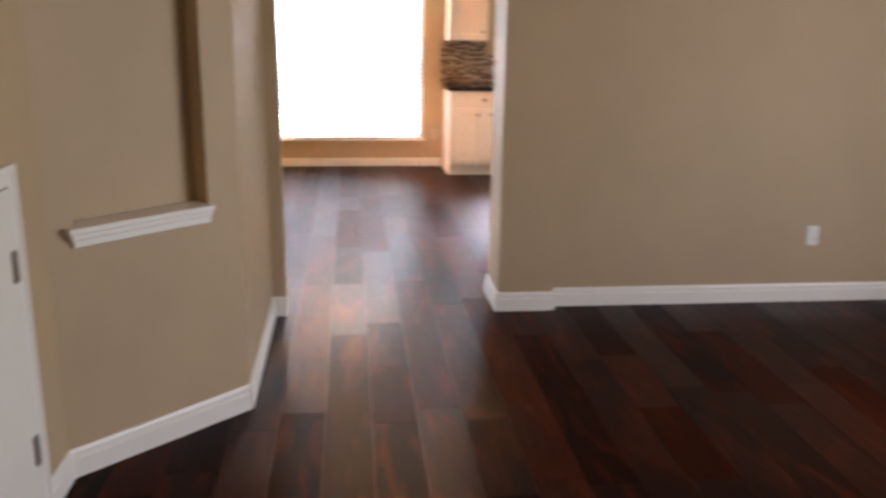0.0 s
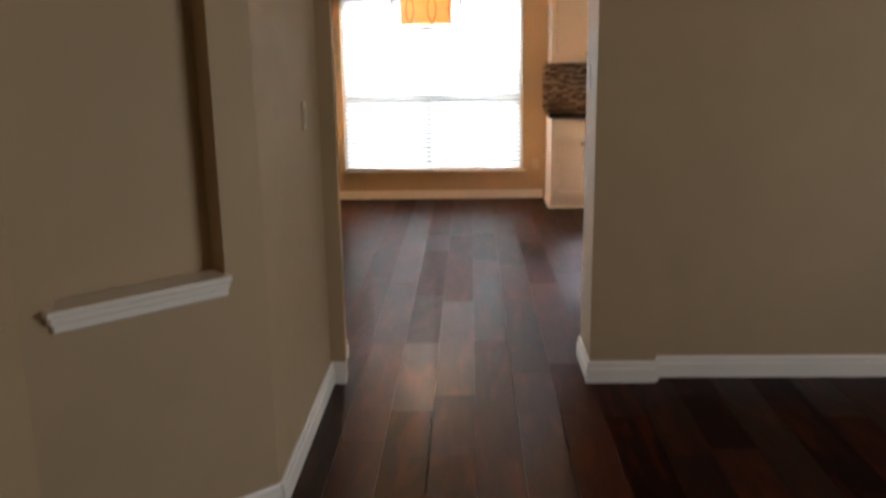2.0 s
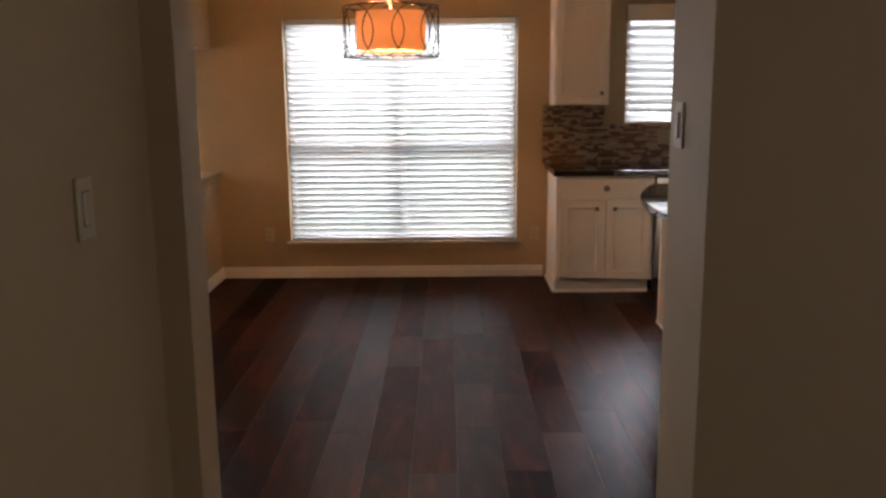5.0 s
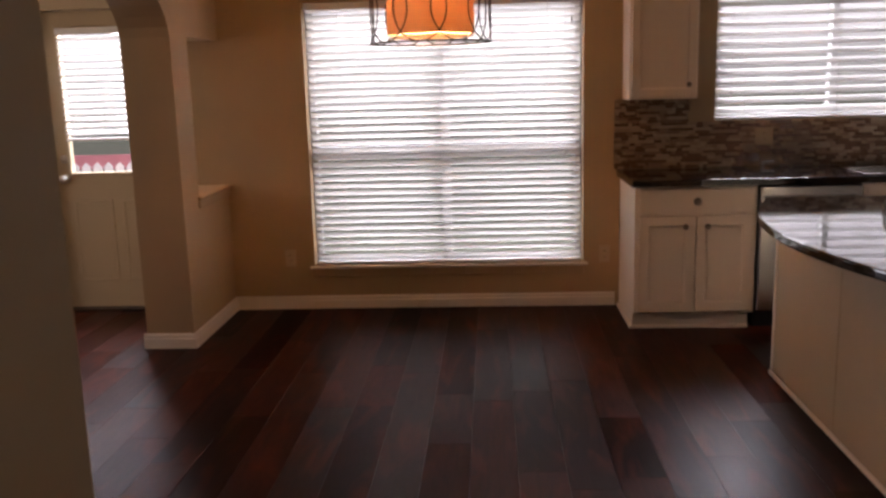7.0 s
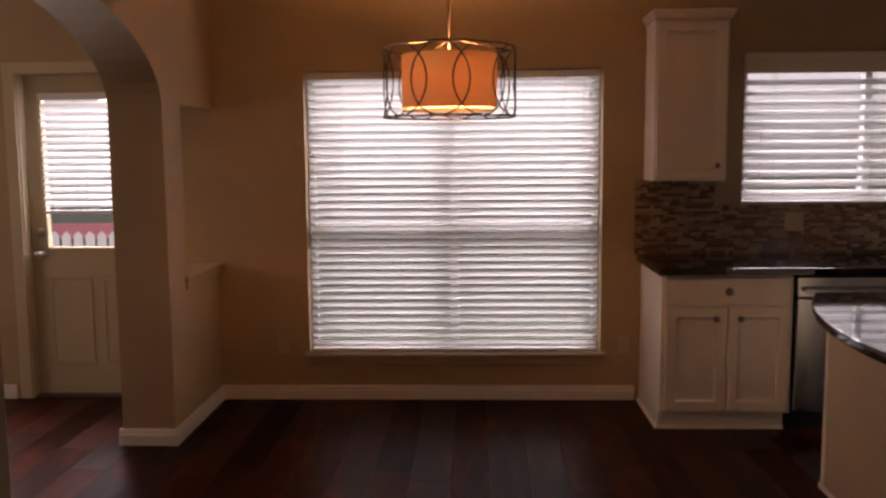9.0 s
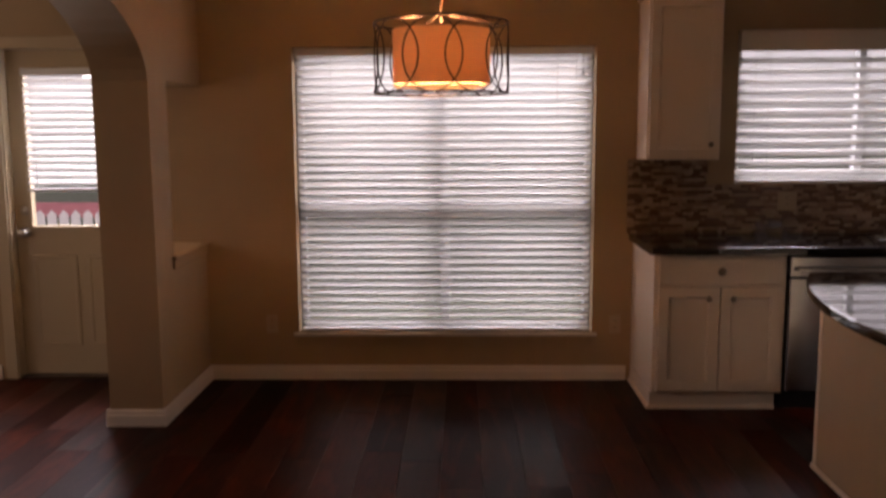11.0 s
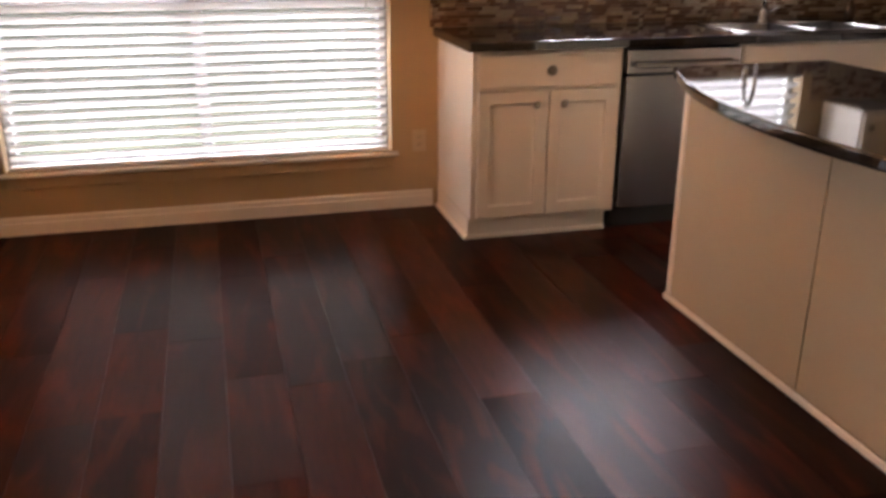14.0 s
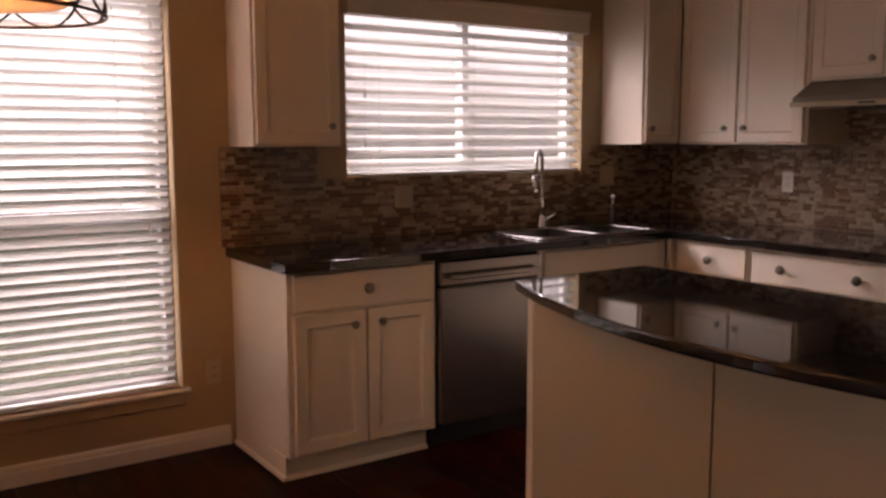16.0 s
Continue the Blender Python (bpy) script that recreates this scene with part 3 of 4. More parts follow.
def base_cabinet(label, at, rz, w, fronts, depth=0.612, toe=True, shoe=False, group="base cabinets"):
    """A base unit: x from 0 to w, back at y 0, front at -depth. fronts: (kind, x0, x1, z0, z1, knobs)."""
    c = thing("base_cabinet", label, "cabinet", at, rz, group)
    b = bmesh.new()
    addbox(b, 0.001, w - 0.001, -depth, -0.003, 0.10, 0.873, b=0.002)
    part("body", b, CABINET, c, local=True)
    if toe:
        b = bmesh.new()
        addbox(b, 0.0, w - (0.022 if shoe else 0.0), -depth + 0.045, -0.003, 0.0, 0.099, b=0.002)
        part("toe_kick", b, CABINET, c, local=True)
    if shoe:
        prof = ((0, 0), (0.016, 0), (0.015, 0.008), (0.010, 0.015), (0, 0.019))
        f = -depth + 0.044
        part("shoe_moulding", prism(bmesh.new(), [(-0.001 - d, f - 0.012, z) for d, z in prof], (0, -f + 0.012 - 0.018, 0)), CABINET, c, local=True)
        part("shoe_moulding", prism(bmesh.new(), [(-0.001, f - d * 0.8, z) for d, z in prof], (w - 0.022, 0, 0)), CABINET, c, local=True)
    for kind, x0, x1, z0, z1, knobs in fronts:
        st = 0.0 if kind == "drawer_front" else 0.055
        d = part(kind, panel_door(bmesh.new(), x0, x1, z0, z1, -depth - 0.001, stile=st), CABINET, c, local=True)
        for kx, kz in knobs:
            part("knob", knob_mesh(kx, -depth - 0.02, kz, 0.023 if kind == "drawer_front" else 0.017), ANTIQUE, d, "dark antique nickel knob", local=True)
    return c


def upper_cabinet(label, at, rz, w, h, doors, depth=0.33, group="wall cabinets", crown=True):
    """A wall unit: x from 0 to w, back at y 0, bottom at z 0."""
    c = thing("wall_cabinet", label, "cabinet", at, rz, group)
    part("body", box(0.001, w - 0.001, -depth, -0.003, 0, h, b=0.002), CABINET, c, local=True)
    if crown:
        b = bmesh.new()
        addbox(b, -0.012, w + 0.012, -depth - 0.032, -0.003, h - 0.030, h - 0.006, b=0.004)
        addbox(b, -0.024, w + 0.024, -depth - 0.045, -0.003, h - 0.006, h + 0.022, b=0.006)
        part("crown_moulding", b, CABINET, c, local=True)
    for x0, x1, kx in doors:
        d = part("door", panel_door(bmesh.new(), x0, x1, 0.012, h - 0.045, -depth - 0.001, stile=0.05, sink=0.006), CABINET, c, local=True)
        part("knob", knob_mesh(kx, -depth - 0.02, 0.088), ANTIQUE, d, "dark antique nickel knob", local=True)
    return c


CX0, CX1 = 1.098, 1.812
W = CX1 - CX0
base_cabinet("white painted base cabinet with one drawer and two panelled doors", (CX0, 0, 0), 0, W,
             [("drawer_front", 0.025, W - 0.025, 0.710, 0.860, ((W / 2, 0.785),)),
              ("door", 0.025, W / 2 - 0.004, 0.115, 0.695, ((W / 2 - 0.065, 0.635),)),
              ("door", W / 2 + 0.004, W - 0.025, 0.115, 0.695, ((W / 2 + 0.065, 0.635),))], shoe=True)
SX0, SX1 = 2.412, 3.295
W = SX1 - SX0
base_cabinet("white painted sink cabinet with a plain false front", (SX0, 0, 0), 0, W,
             [("drawer_front", 0.02, W - 0.02, 0.710, 0.860, ()),
              ("door", 0.02, W / 2 - 0.004, 0.115, 0.695, ((W / 2 - 0.065, 0.635),)),
              ("door", W / 2 + 0.004, W - 0.02, 0.115, 0.695, ((W / 2 + 0.065, 0.635),))])
yy = -0.66
for w, label, knobs in ((0.47, "white painted base cabinet with one drawer and one door", 1), (0.76, "wide white painted base cabinet with a drawer", 2),
                        (0.92, "wide white painted base cabinet with a drawer and two doors", 2)):
    fr = [("drawer_front", 0.02, w - 0.02, 0.710, 0.860, ((w / 2, 0.785),) if knobs == 1 else ((w * 0.25, 0.785), (w * 0.75, 0.785)))]
    if knobs == 1:
        fr.append(("door", 0.02, w - 0.02, 0.115, 0.695, ((w - 0.08, 0.635),)))
    else:
        fr.append(("door", 0.02, w / 2 - 0.004, 0.115, 0.695, ((w / 2 - 0.065, 0.635),)))
        fr.append(("door", w / 2 + 0.004, w - 0.02, 0.115, 0.695, ((w / 2 + 0.065, 0.635),)))
    base_cabinet(label, (EAST, yy, 0), -90, w, fr, depth=0.70)
    yy -= w
END_Y = yy
solid("corner_filler", box(SX1 + 0.002, 3.36, -0.658, -0.56, 0.0, 0.868, b=0.002), CABINET, "white painted filler strip in the cabinet corner", "cabinet filler")

# dishwasher
d = thing("dishwasher", "stainless steel dishwasher between white base cabinets", "dishwasher", (2.112, -0.32, 0))
part("tub", box(1.818, 2.406, -0.608, -0.02, 0.10, 0.868, b=0.003), BLACK, d)
part("door_panel", box(1.822, 2.402, -0.642, -0.610, 0.115, 0.745, b=0.006), STEEL, d)
cp = part("control_panel", box(1.822, 2.402, -0.642, -0.610, 0.752, 0.864, b=0.006), STEEL, d)
b = bmesh.new()
addbox(b, 1.85, 2.374, -0.682, -0.666, 0.782, 0.806, b=0.005)
addbox(b, 1.86, 1.88, -0.668, -0.641, 0.785, 0.803, b=0.002)
addbox(b, 2.344, 2.364, -0.668, -0.641, 0.785, 0.803, b=0.002)
part("handle", b, STEEL, cp, "stainless bar handle")
part("toe_kick", box(1.822, 2.402, -0.560, -0.03, 0.0, 0.098), BLACK, d, "black recessed toe kick")

# worktop, L-shaped, with the cut-out for the sink
CT0, CT1 = 0.875, 0.915
SKX0, SKX1, SKY0, SKY1 = 2.44, 3.22, -0.585, -0.19
outline = [(1.075, -0.003), (1.075, -0.66), (3.29, -0.66), (3.29, END_Y), (EAST - 0.003, END_Y), (EAST - 0.003, -0.003), (2.44, -0.003)]
hole = [(SKX0, SKY1), (SKX1, SKY1), (SKX1, SKY0), (SKX0, SKY0), (SKX0, SKY1)]
pts = outline + hole + [(2.44, -0.003)]
b = prism(bmesh.new(), [(x, y, CT0) for x, y in pts], (0, 0, CT1 - CT0))
rim = [e for e in b.edges if all(v.co.z > CT1 - 0.001 for v in e.verts)
       and (all(abs(v.co.y + 0.66) < 0.001 for v in e.verts) or all(abs(v.co.x - 1.075) < 0.001 for v in e.verts) or all(abs(v.co.x - 3.29) < 0.001 for v in e.verts))]
bmesh.ops.bevel(b, geom=rim, offset=0.007, segments=3, affect="EDGES", profile=0.5)
solid("countertop", b, GRANITE, "polished black granite countertop with a rounded edge", "countertop")

# sink
s = thing("kitchen_sink", "stainless steel double-bowl sink set in the black counter", "sink", (2.83, -0.4, CT1))
b = bmesh.new()
r0, r1, r2, r3 = SKX0 - 0.014, SKX1 + 0.014, SKY0 - 0.014, SKY1 + 0.016
zt, zb = CT1 + 0.007, CT1 + 0.001
xm = 2.85
for x0, x1, y0, y1 in ((r0, SKX0 + 0.012, r2, r3), (SKX1 - 0.012, r1, r2, r3), (SKX0 + 0.012, SKX1 - 0.012, r2, SKY0 + 0.012),
                       (SKX0 + 0.012, SKX1 - 0.012, SKY1 - 0.012, r3), (xm - 0.02, xm + 0.02, SKY0 + 0.012, SKY1 - 0.012)):
    addbox(b, x0, x1, y0, y1, zb, zt, b=0.002)
part("rim", b, STEEL, s)
for x0, x1 in ((SKX0 + 0.013, xm - 0.021), (xm + 0.021, SKX1 - 0.013)):
    b = bmesh.new()
    y0, y1, z0 = SKY0 + 0.013, SKY1 - 0.013, CT1 - 0.18
    for q in ((x0, x0 + 0.004, y0, y1), (x1 - 0.004, x1, y0, y1), (x0, x1, y0, y0 + 0.004), (x0, x1, y1 - 0.004, y1)):
        addbox(b, *q, z0, zb)
    addbox(b, x0, x1, y0, y1, z0 - 0.004, z0)
    w = part("bowl", b, BOWL_SHADE_STEEL, s)
    part("drain", lathe(bmesh.new(), [(0, 0.004), (0.03, 0.004), (0.04, 0.002), (0.042, 0)], Matrix.Translation(((x0 + x1) / 2, (y0 + y1) / 2, z0 + 0.0005)), 20), CHROME, w)

# faucet
FX, FY, FZ = 2.84, -0.125, CT1 + 0.0005
f = thing("kitchen_faucet", "tall chrome gooseneck faucet behind the sink", "faucet", (FX, FY, FZ))
part("base", lathe(bmesh.new(), [(0, 0), (0.030, 0), (0.030, 0.010), (0.022, 0.016), (0.020, 0.055), (0.014, 0.065), (0, 0.066)], Matrix.Translation((FX, FY, FZ))), CHROME, f)
ux, uy = -0.80, -0.60
path = [(FX, FY, FZ + 0.06), (FX, FY, FZ + 0.20), (FX, FY, FZ + 0.33)]
R = 0.075
for i in range(1, 13):
    a = math.pi * i / 12
    path.append((FX + ux * R * (1 - math.cos(a)), FY + uy * R * (1 - math.cos(a)), FZ + 0.33 + R * 1.25 * math.sin(a)))
path.append((FX + ux * 2 * R, FY + uy * 2 * R, FZ + 0.29))
part("spout", tube(bmesh.new(), path, 0.0115, 12), CHROME, f)
part("spray_head", lathe(bmesh.new(), [(0, 0.0), (0.017, 0.0), (0.019, 0.02), (0.0155, 0.075), (0.012, 0.085), (0, 0.086)],
                         Matrix.Translation((FX + ux * 2 * R * 1.03, FY + uy * 2 * R * 1.03, FZ + 0.205)) @ Matrix.Rotation(radians(-6), 4, "Y")), CHROME, f)
part("lever", tube(bmesh.new(), [(FX + 0.018, FY, FZ + 0.045), (FX + 0.05, FY - 0.01, FZ + 0.055), (FX + 0.085, FY - 0.02, FZ + 0.075)], 0.006, 10), CHROME, f)

# soap pump and bottle caps beside the sink
sp = thing("soap_dispenser", "slim metal soap dispenser with a pale pump beside the sink", "soap dispenser", (3.35, -0.16, CT1))
part("bottle", lathe(bmesh.new(), [(0, 0.0), (0.026, 0.0), (0.028, 0.006), (0.026, 0.075), (0.012, 0.095), (0.011, 0.11), (0, 0.111)], Matrix.Translation((3.35, -0.16, CT1 + 0.0005))), BRONZE, sp)
b = lathe(bmesh.new(), [(0, 0.108), (0.008, 0.108), (0.008, 0.145), (0.015, 0.147), (0.015, 0.165), (0, 0.168)], Matrix.Translation((3.35, -0.16, CT1)), 14)
tube(b, [(3.35, -0.16, CT1 + 0.157), (3.32, -0.19, CT1 + 0.157), (3.305, -0.205, CT1 + 0.148)], 0.005, 8)
part("pump", b, PLATE, sp, "pale plastic pump head")

# wall cabinets
UZ, UH = 1.37, 0.94
upper_cabinet("white painted wall cabinet beside the sink window", (1.106, 0, UZ), 0, 0.415, UH, [(0.012, 0.403, 0.355)], depth=0.29)
upper_cabinet("white painted wall cabinet in the kitchen corner", (3.392, 0, UZ), 0, 0.300, UH, [(0.012, 0.285, 0.045)])
upper_cabinet("white painted two-door wall cabinet", (EAST, -0.335, UZ), -90, 0.825, UH, [(0.02, 0.398, 0.340), (0.412, 0.805, 0.462)])
upper_cabinet("short white painted wall cabinet above the range hood", (EAST, -1.162, 1.685), -90, 0.76, 0.625, [(0.02, 0.376, 0.335), (0.384, 0.74, 0.43)])
upper_cabinet("white painted wall cabinet past the range hood", (EAST, -1.924, UZ), -90, 0.80, UH, [(0.02, 0.396, 0.35), (0.404, 0.78, 0.45)])

# range hood
h = thing("range_hood", "dark enamel range hood with an almond lip", "range hood", (EAST - 0.25, -1.54, 1.55))
HY0, HY1 = -1.918, -1.165
b = prism(bmesh.new(), [(EAST - 0.003, HY1, 1.683), (3.70, HY1, 1.683), (3.55, HY1, 1.60), (3.545, HY1, 1.557), (EAST - 0.003, HY1, 1.557)], (0, HY0 - HY1, 0))
bmesh.ops.bevel(b, geom=list(b.edges), offset=0.004, segments=2, affect="EDGES")
hb = part("canopy", b, HOOD, h)
part("lip", box(3.530, 3.5445, HY0, HY1, 1.552, 1.578, b=0.003), PANEL, h)
part("filter", box(3.62, 3.95, HY0 + 0.06, HY1 - 0.06, 1.549, 1.556, b=0.002), STEEL, h)
part("switch", box(3.5275, 3.5305, -1.60, -1.52, 1.560, 1.570), BLACK, h)


# outlets and switches
def wall_plate(name, label, category, at, rz, slots=2, w=0.072, h=0.115, skin=PLATE):
    """A cover plate on a wall that faces local -y."""
    p = thing(name, label, category, at, rz, "wall plates")
    part("plate", box(-w / 2, w / 2, -0.007, -0.001, -h / 2, h / 2, b=0.003, seg=2), skin, p, local=True)
    if slots == 2:
        for z in (-0.02, 0.02):
            b = box(-0.017, 0.017, -0.009, -0.0065, z - 0.014, z + 0.014, b=0.002)
            r = part("receptacle", b, skin, p, local=True)
            for sx in (-0.006, 0.006):
                part("slot", box(sx - 0.0012, sx + 0.0012, -0.0095, -0.0088, z - 0.005, z + 0.006), BLACK, r, local=True)
    else:
        part("rocker", box(-0.016, 0.016, -0.012, -0.0065, -0.033, 0.033, b=0.003), skin, p, local=True)
    return p


wall_plate("outlet", "almond outlet plate low on the tan wall", "outlet", (-1.126, 0, 0.356), 0, skin=ALMOND)
wall_plate("outlet", "almond outlet plate low on the tan wall", "outlet", (1.0, 0, 0.352), 0, skin=ALMOND)
wall_plate("outlet", "almond outlet plate on the mosaic backsplash", "outlet", (2.016, -0.0095, 1.112), 0, w=0.115, skin=ALMOND)
wall_plate("outlet", "almond outlet plate on the mosaic backsplash", "outlet", (3.445, -0.0095, 1.184), 0, w=0.115, skin=ALMOND)
wall_plate("outlet", "white outlet plate on the mosaic backsplash", "outlet", (EAST - 0.0095, -0.843, 1.162), -90)
wall_plate("outlet", "white outlet plate low on the hall wall", "outlet", (2.76, HALL_S, 0.40), 0)
wall_plate("light_switch", "almond light switch on the hall wall", "light switch", (-0.36, -5.32, 1.33), 90, 1, skin=ALMOND)
wall_plate("light_switch", "almond light switch in the arched opening", "light switch", (R_JAMB, -4.70, 1.44), -90, 1, skin=ALMOND)
wall_plate("light_switch", "white light switch above the low closet door", "light switch", (CLOSET_X, -7.86, 1.415), 90, 1, w=0.118)

# island
IX0, IX1, IY0, IY1 = 1.662, 2.21, -3.32, -1.44
isl = thing("kitchen_island", "cream panelled kitchen island with white corner trim", "kitchen island", ((IX0 + IX1) / 2, (IY0 + IY1) / 2, 0))
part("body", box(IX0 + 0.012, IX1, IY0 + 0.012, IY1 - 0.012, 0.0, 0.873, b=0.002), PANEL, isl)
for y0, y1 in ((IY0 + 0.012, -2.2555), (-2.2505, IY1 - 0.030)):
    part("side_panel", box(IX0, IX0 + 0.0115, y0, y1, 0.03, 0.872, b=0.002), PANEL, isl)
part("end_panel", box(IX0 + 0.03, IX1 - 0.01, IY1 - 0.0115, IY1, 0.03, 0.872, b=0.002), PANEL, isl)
b = bmesh.new()
addbox(b, IX0 - 0.003, IX0 + 0.0115, IY1 - 0.0295, IY1 + 0.003, 0.03, 0.872, b=0.003)
part("corner_trim", b, CABINET, isl)
b = bmesh.new()
addbox(b, IX0 - 0.010, IX0 - 0.001, IY0, IY1 + 0.01, 0.0, 0.028, b=0.004)
addbox(b, IX0 - 0.001, IX1, IY1 + 0.001, IY1 + 0.010, 0.0, 0.028, b=0.004)
part("shoe_moulding", b, CABINET, isl)
n = 40
ya, yb, bulge = -1.440, -3.46, 0.250
pts = []
for i in range(n + 1):
    u = i / n
    pts.append((1.600 - bulge * (1 - (2 * u - 1) ** 2), ya + (yb - ya) * u))
pts += [(2.245, yb), (2.245, ya)]
b = prism(bmesh.new(), [(x, y, 0.875) for x, y in pts], (0, 0, 0.036))
rim = [e for e in b.edges if all(v.co.z > 0.910 for v in e.verts) or all(v.co.z < 0.876 for v in e.verts)]
bmesh.ops.bevel(b, geom=rim, offset=0.009, segments=3, affect="EDGES", profile=0.5)
solid("island_countertop", b, GRANITE, "polished black granite island top with a bowed edge", "countertop")

# ---- pendant lamp ----
LX, LY, LZ = -0.03, -1.42, 1.702
RC = 0.292
pl = thing("pendant_lamp", "orange fabric drum pendant lamp in a dark bronze wire cage, lit", "pendant lamp", (LX, LY, LZ))
CH = 0.300
for z, r in ((0.0, RC), (CH, RC)):
    b = tube(bmesh.new(), [(LX + r * math.cos(k * math.tau / 64), LY + r * math.sin(k * math.tau / 64), LZ + z) for k in range(64)], 0.0045, 6, True)
    part("ring", b, BRONZE, pl)
N = 10
for i in range(N):
    mid = (i + 0.32) * math.tau / N
    ring = []
    for k in range(40):
        a = k * math.tau / 40
        th = mid + 0.128 * math.cos(a) / RC
        ring.append((LX + RC * math.cos(th), LY + RC * math.sin(th), LZ + CH / 2 + (CH / 2) * math.sin(a)))
    part("wire_loop", tube(bmesh.new(), ring, 0.0036, 6, True), BRONZE, pl)
for k in range(4):
    a = k * math.pi / 2 + 0.4
    part("spoke", tube(bmesh.new(), [(LX, LY, LZ + CH + 0.045), (LX + 0.6 * RC * math.cos(a), LY + 0.6 * RC * math.sin(a), LZ + CH + 0.02),
                                     (LX + RC * math.cos(a), LY + RC * math.sin(a), LZ + CH)], 0.005, 6), BRONZE, pl)
RS = 0.212
b = bmesh.new()
lathe(b, [(RS, 0.040), (RS, 0.272), (RS - 0.003, 0.272), (RS - 0.003, 0.040), (RS, 0.040)], Matrix.Translation((LX, LY, LZ)), 48)
part("shade", b, SHADE, pl, "orange glowing fabric drum shade")
part("diffuser", lathe(bmesh.new(), [(0, 0.026), (RS - 0.006, 0.026), (RS - 0.006, 0.030), (0, 0.030)], Matrix.Translation((LX, LY, LZ)), 48), FROST, pl)
part("stem", tube(bmesh.new(), [(LX, LY, LZ + 0.20), (LX, LY, CEIL - 0.02)], 0.006, 10), BRONZE, pl)
part("canopy", lathe(bmesh.new(), [(0, -0.035), (0.02, -0.034), (0.055, -0.018), (0.065, 0), (0, 0)], Matrix.Translation((LX, LY, CEIL - 0.001)), 24), BRONZE, pl)
for k in range(3):
    a = k * math.tau / 3
    part("bulb", lathe(bmesh.new(), [(0, -0.045), (0.02, -0.038), (0.03, -0.015), (0.026, 0.012), (0.014, 0.04), (0.013, 0.06), (0, 0.061)],
                       Matrix.Translation((LX + 0.07 * math.cos(a), LY + 0.07 * math.sin(a), LZ + 0.16)), 14), BULB, pl)

# ---- doors ----
# low closet door under the stairs
DY0, DY1, DH = -7.765, -6.955, 1.115
cd = thing("door_1", "low white closet door with a nickel knob, closed", "door", (CLOSET_X, (DY0 + DY1) / 2, 0), kind="structure")
leaf = part("leaf", box(CLOSET_X + 0.002, CLOSET_X + 0.014, DY0 + 0.003, DY1 - 0.003, 0.012, DH - 0.006, b=0.002), DOORPAINT, cd)
b = bmesh.new()
CW = 0.058
for y0, y1, z0, z1 in ((DY0 - CW, DY0, 0, DH + CW), (DY1, DY1 + CW, 0, DH + CW), (DY0, DY1, DH, DH + CW)):
    addbox(b, CLOSET_X + 0.001, CLOSET_X + 0.015, y0, y1, z0, z1, b=0.003)
for y0, y1, z0, z1 in ((DY0 - CW, DY0 - CW + 0.02, 0, DH + CW), (DY1 + CW - 0.02, DY1 + CW, 0, DH + CW), (DY0 - CW + 0.02, DY1 + CW - 0.02, DH + CW - 0.02, DH + CW)):
    addbox(b, CLOSET_X + 0.0155, CLOSET_X + 0.021, y0, y1, z0, z1, b=0.002)
part("casing", b, TRIM, cd)
for z in (0.875, 0.275):
    part("hinge", box(CLOSET_X + 0.013, CLOSET_X + 0.022, DY1 - 0.040, DY1 - 0.006, z - 0.048, z + 0.048, b=0.002), ANTIQUE, cd, "dark nickel hinge")
m = Matrix.Translation((CLOSET_X + 0.014, DY0 + 0.07, 1.03)) @ Matrix.Rotation(radians(90), 4, "Y")
part("door_knob", lathe(bmesh.new(), [(0, 0), (0.034, 0), (0.034, 0.006), (0.026, 0.012), (0.012, 0.016), (0.011, 0.034), (0.022, 0.042), (0.028, 0.055), (0.027, 0.068),
                                      (0.018, 0.077), (0, 0.079)], m, 24), ANTIQUE, leaf, "round dark nickel knob")
part("latch_plate", box(CLOSET_X + 0.0135, CLOSET_X + 0.0165, DY0 - 0.006, DY0 + 0.004, 0.995, 1.055), NICKEL, leaf)

# back door with a glass upper half
BX0, BX1, BY = -2.735, -1.925, 0.075
bd = thing("door_2", "cream back door with a glazed upper half, closed", "door", ((BX0 + BX1) / 2, BY, 0), kind="structure")
GX0, GX1, GZ0, GZ1 = -2.625, -2.035, 0.965, 1.915
b = bmesh.new()
for x0, x1, z0, z1 in ((BX0, GX0, 0.015, 2.04), (GX1, BX1, 0.015, 2.04), (GX0, GX1, 0.015, GZ0), (GX0, GX1, GZ1, 2.04)):
    addbox(b, x0, x1, BY, BY + 0.042, z0, z1)
leaf = part("leaf", b, CREAM, bd)
for x0, x1, z0, z1 in ((-2.64, -2.36, 0.20, 0.78), (-2.30, -2.02, 0.20, 0.78)):
    part("panel", panel_door(bmesh.new(), x0, x1, z0, z1, BY - 0.0005, t=0.009, stile=0.02, sink=0.006, slope=0.014), CREAM, leaf)
b = bmesh.new()
for x0, x1, z0, z1 in ((GX0 - 0.025, GX0, GZ0 - 0.025, GZ1 + 0.025), (GX1, GX1 + 0.025, GZ0 - 0.025, GZ1 + 0.025), (GX0, GX1, GZ0 - 0.025, GZ0), (GX0, GX1, GZ1, GZ1 + 0.025)):
    addbox(b, x0, x1, BY - 0.012, BY - 0.001, z0, z1, b=0.003)
part("glazing_bead", b, CREAM, leaf)
pane = part("pane", box(GX0, GX1, BY + 0.018, BY + 0.022, GZ0, GZ1), GLASS, bd)
pane.visible_shadow = False
b = bmesh.new()
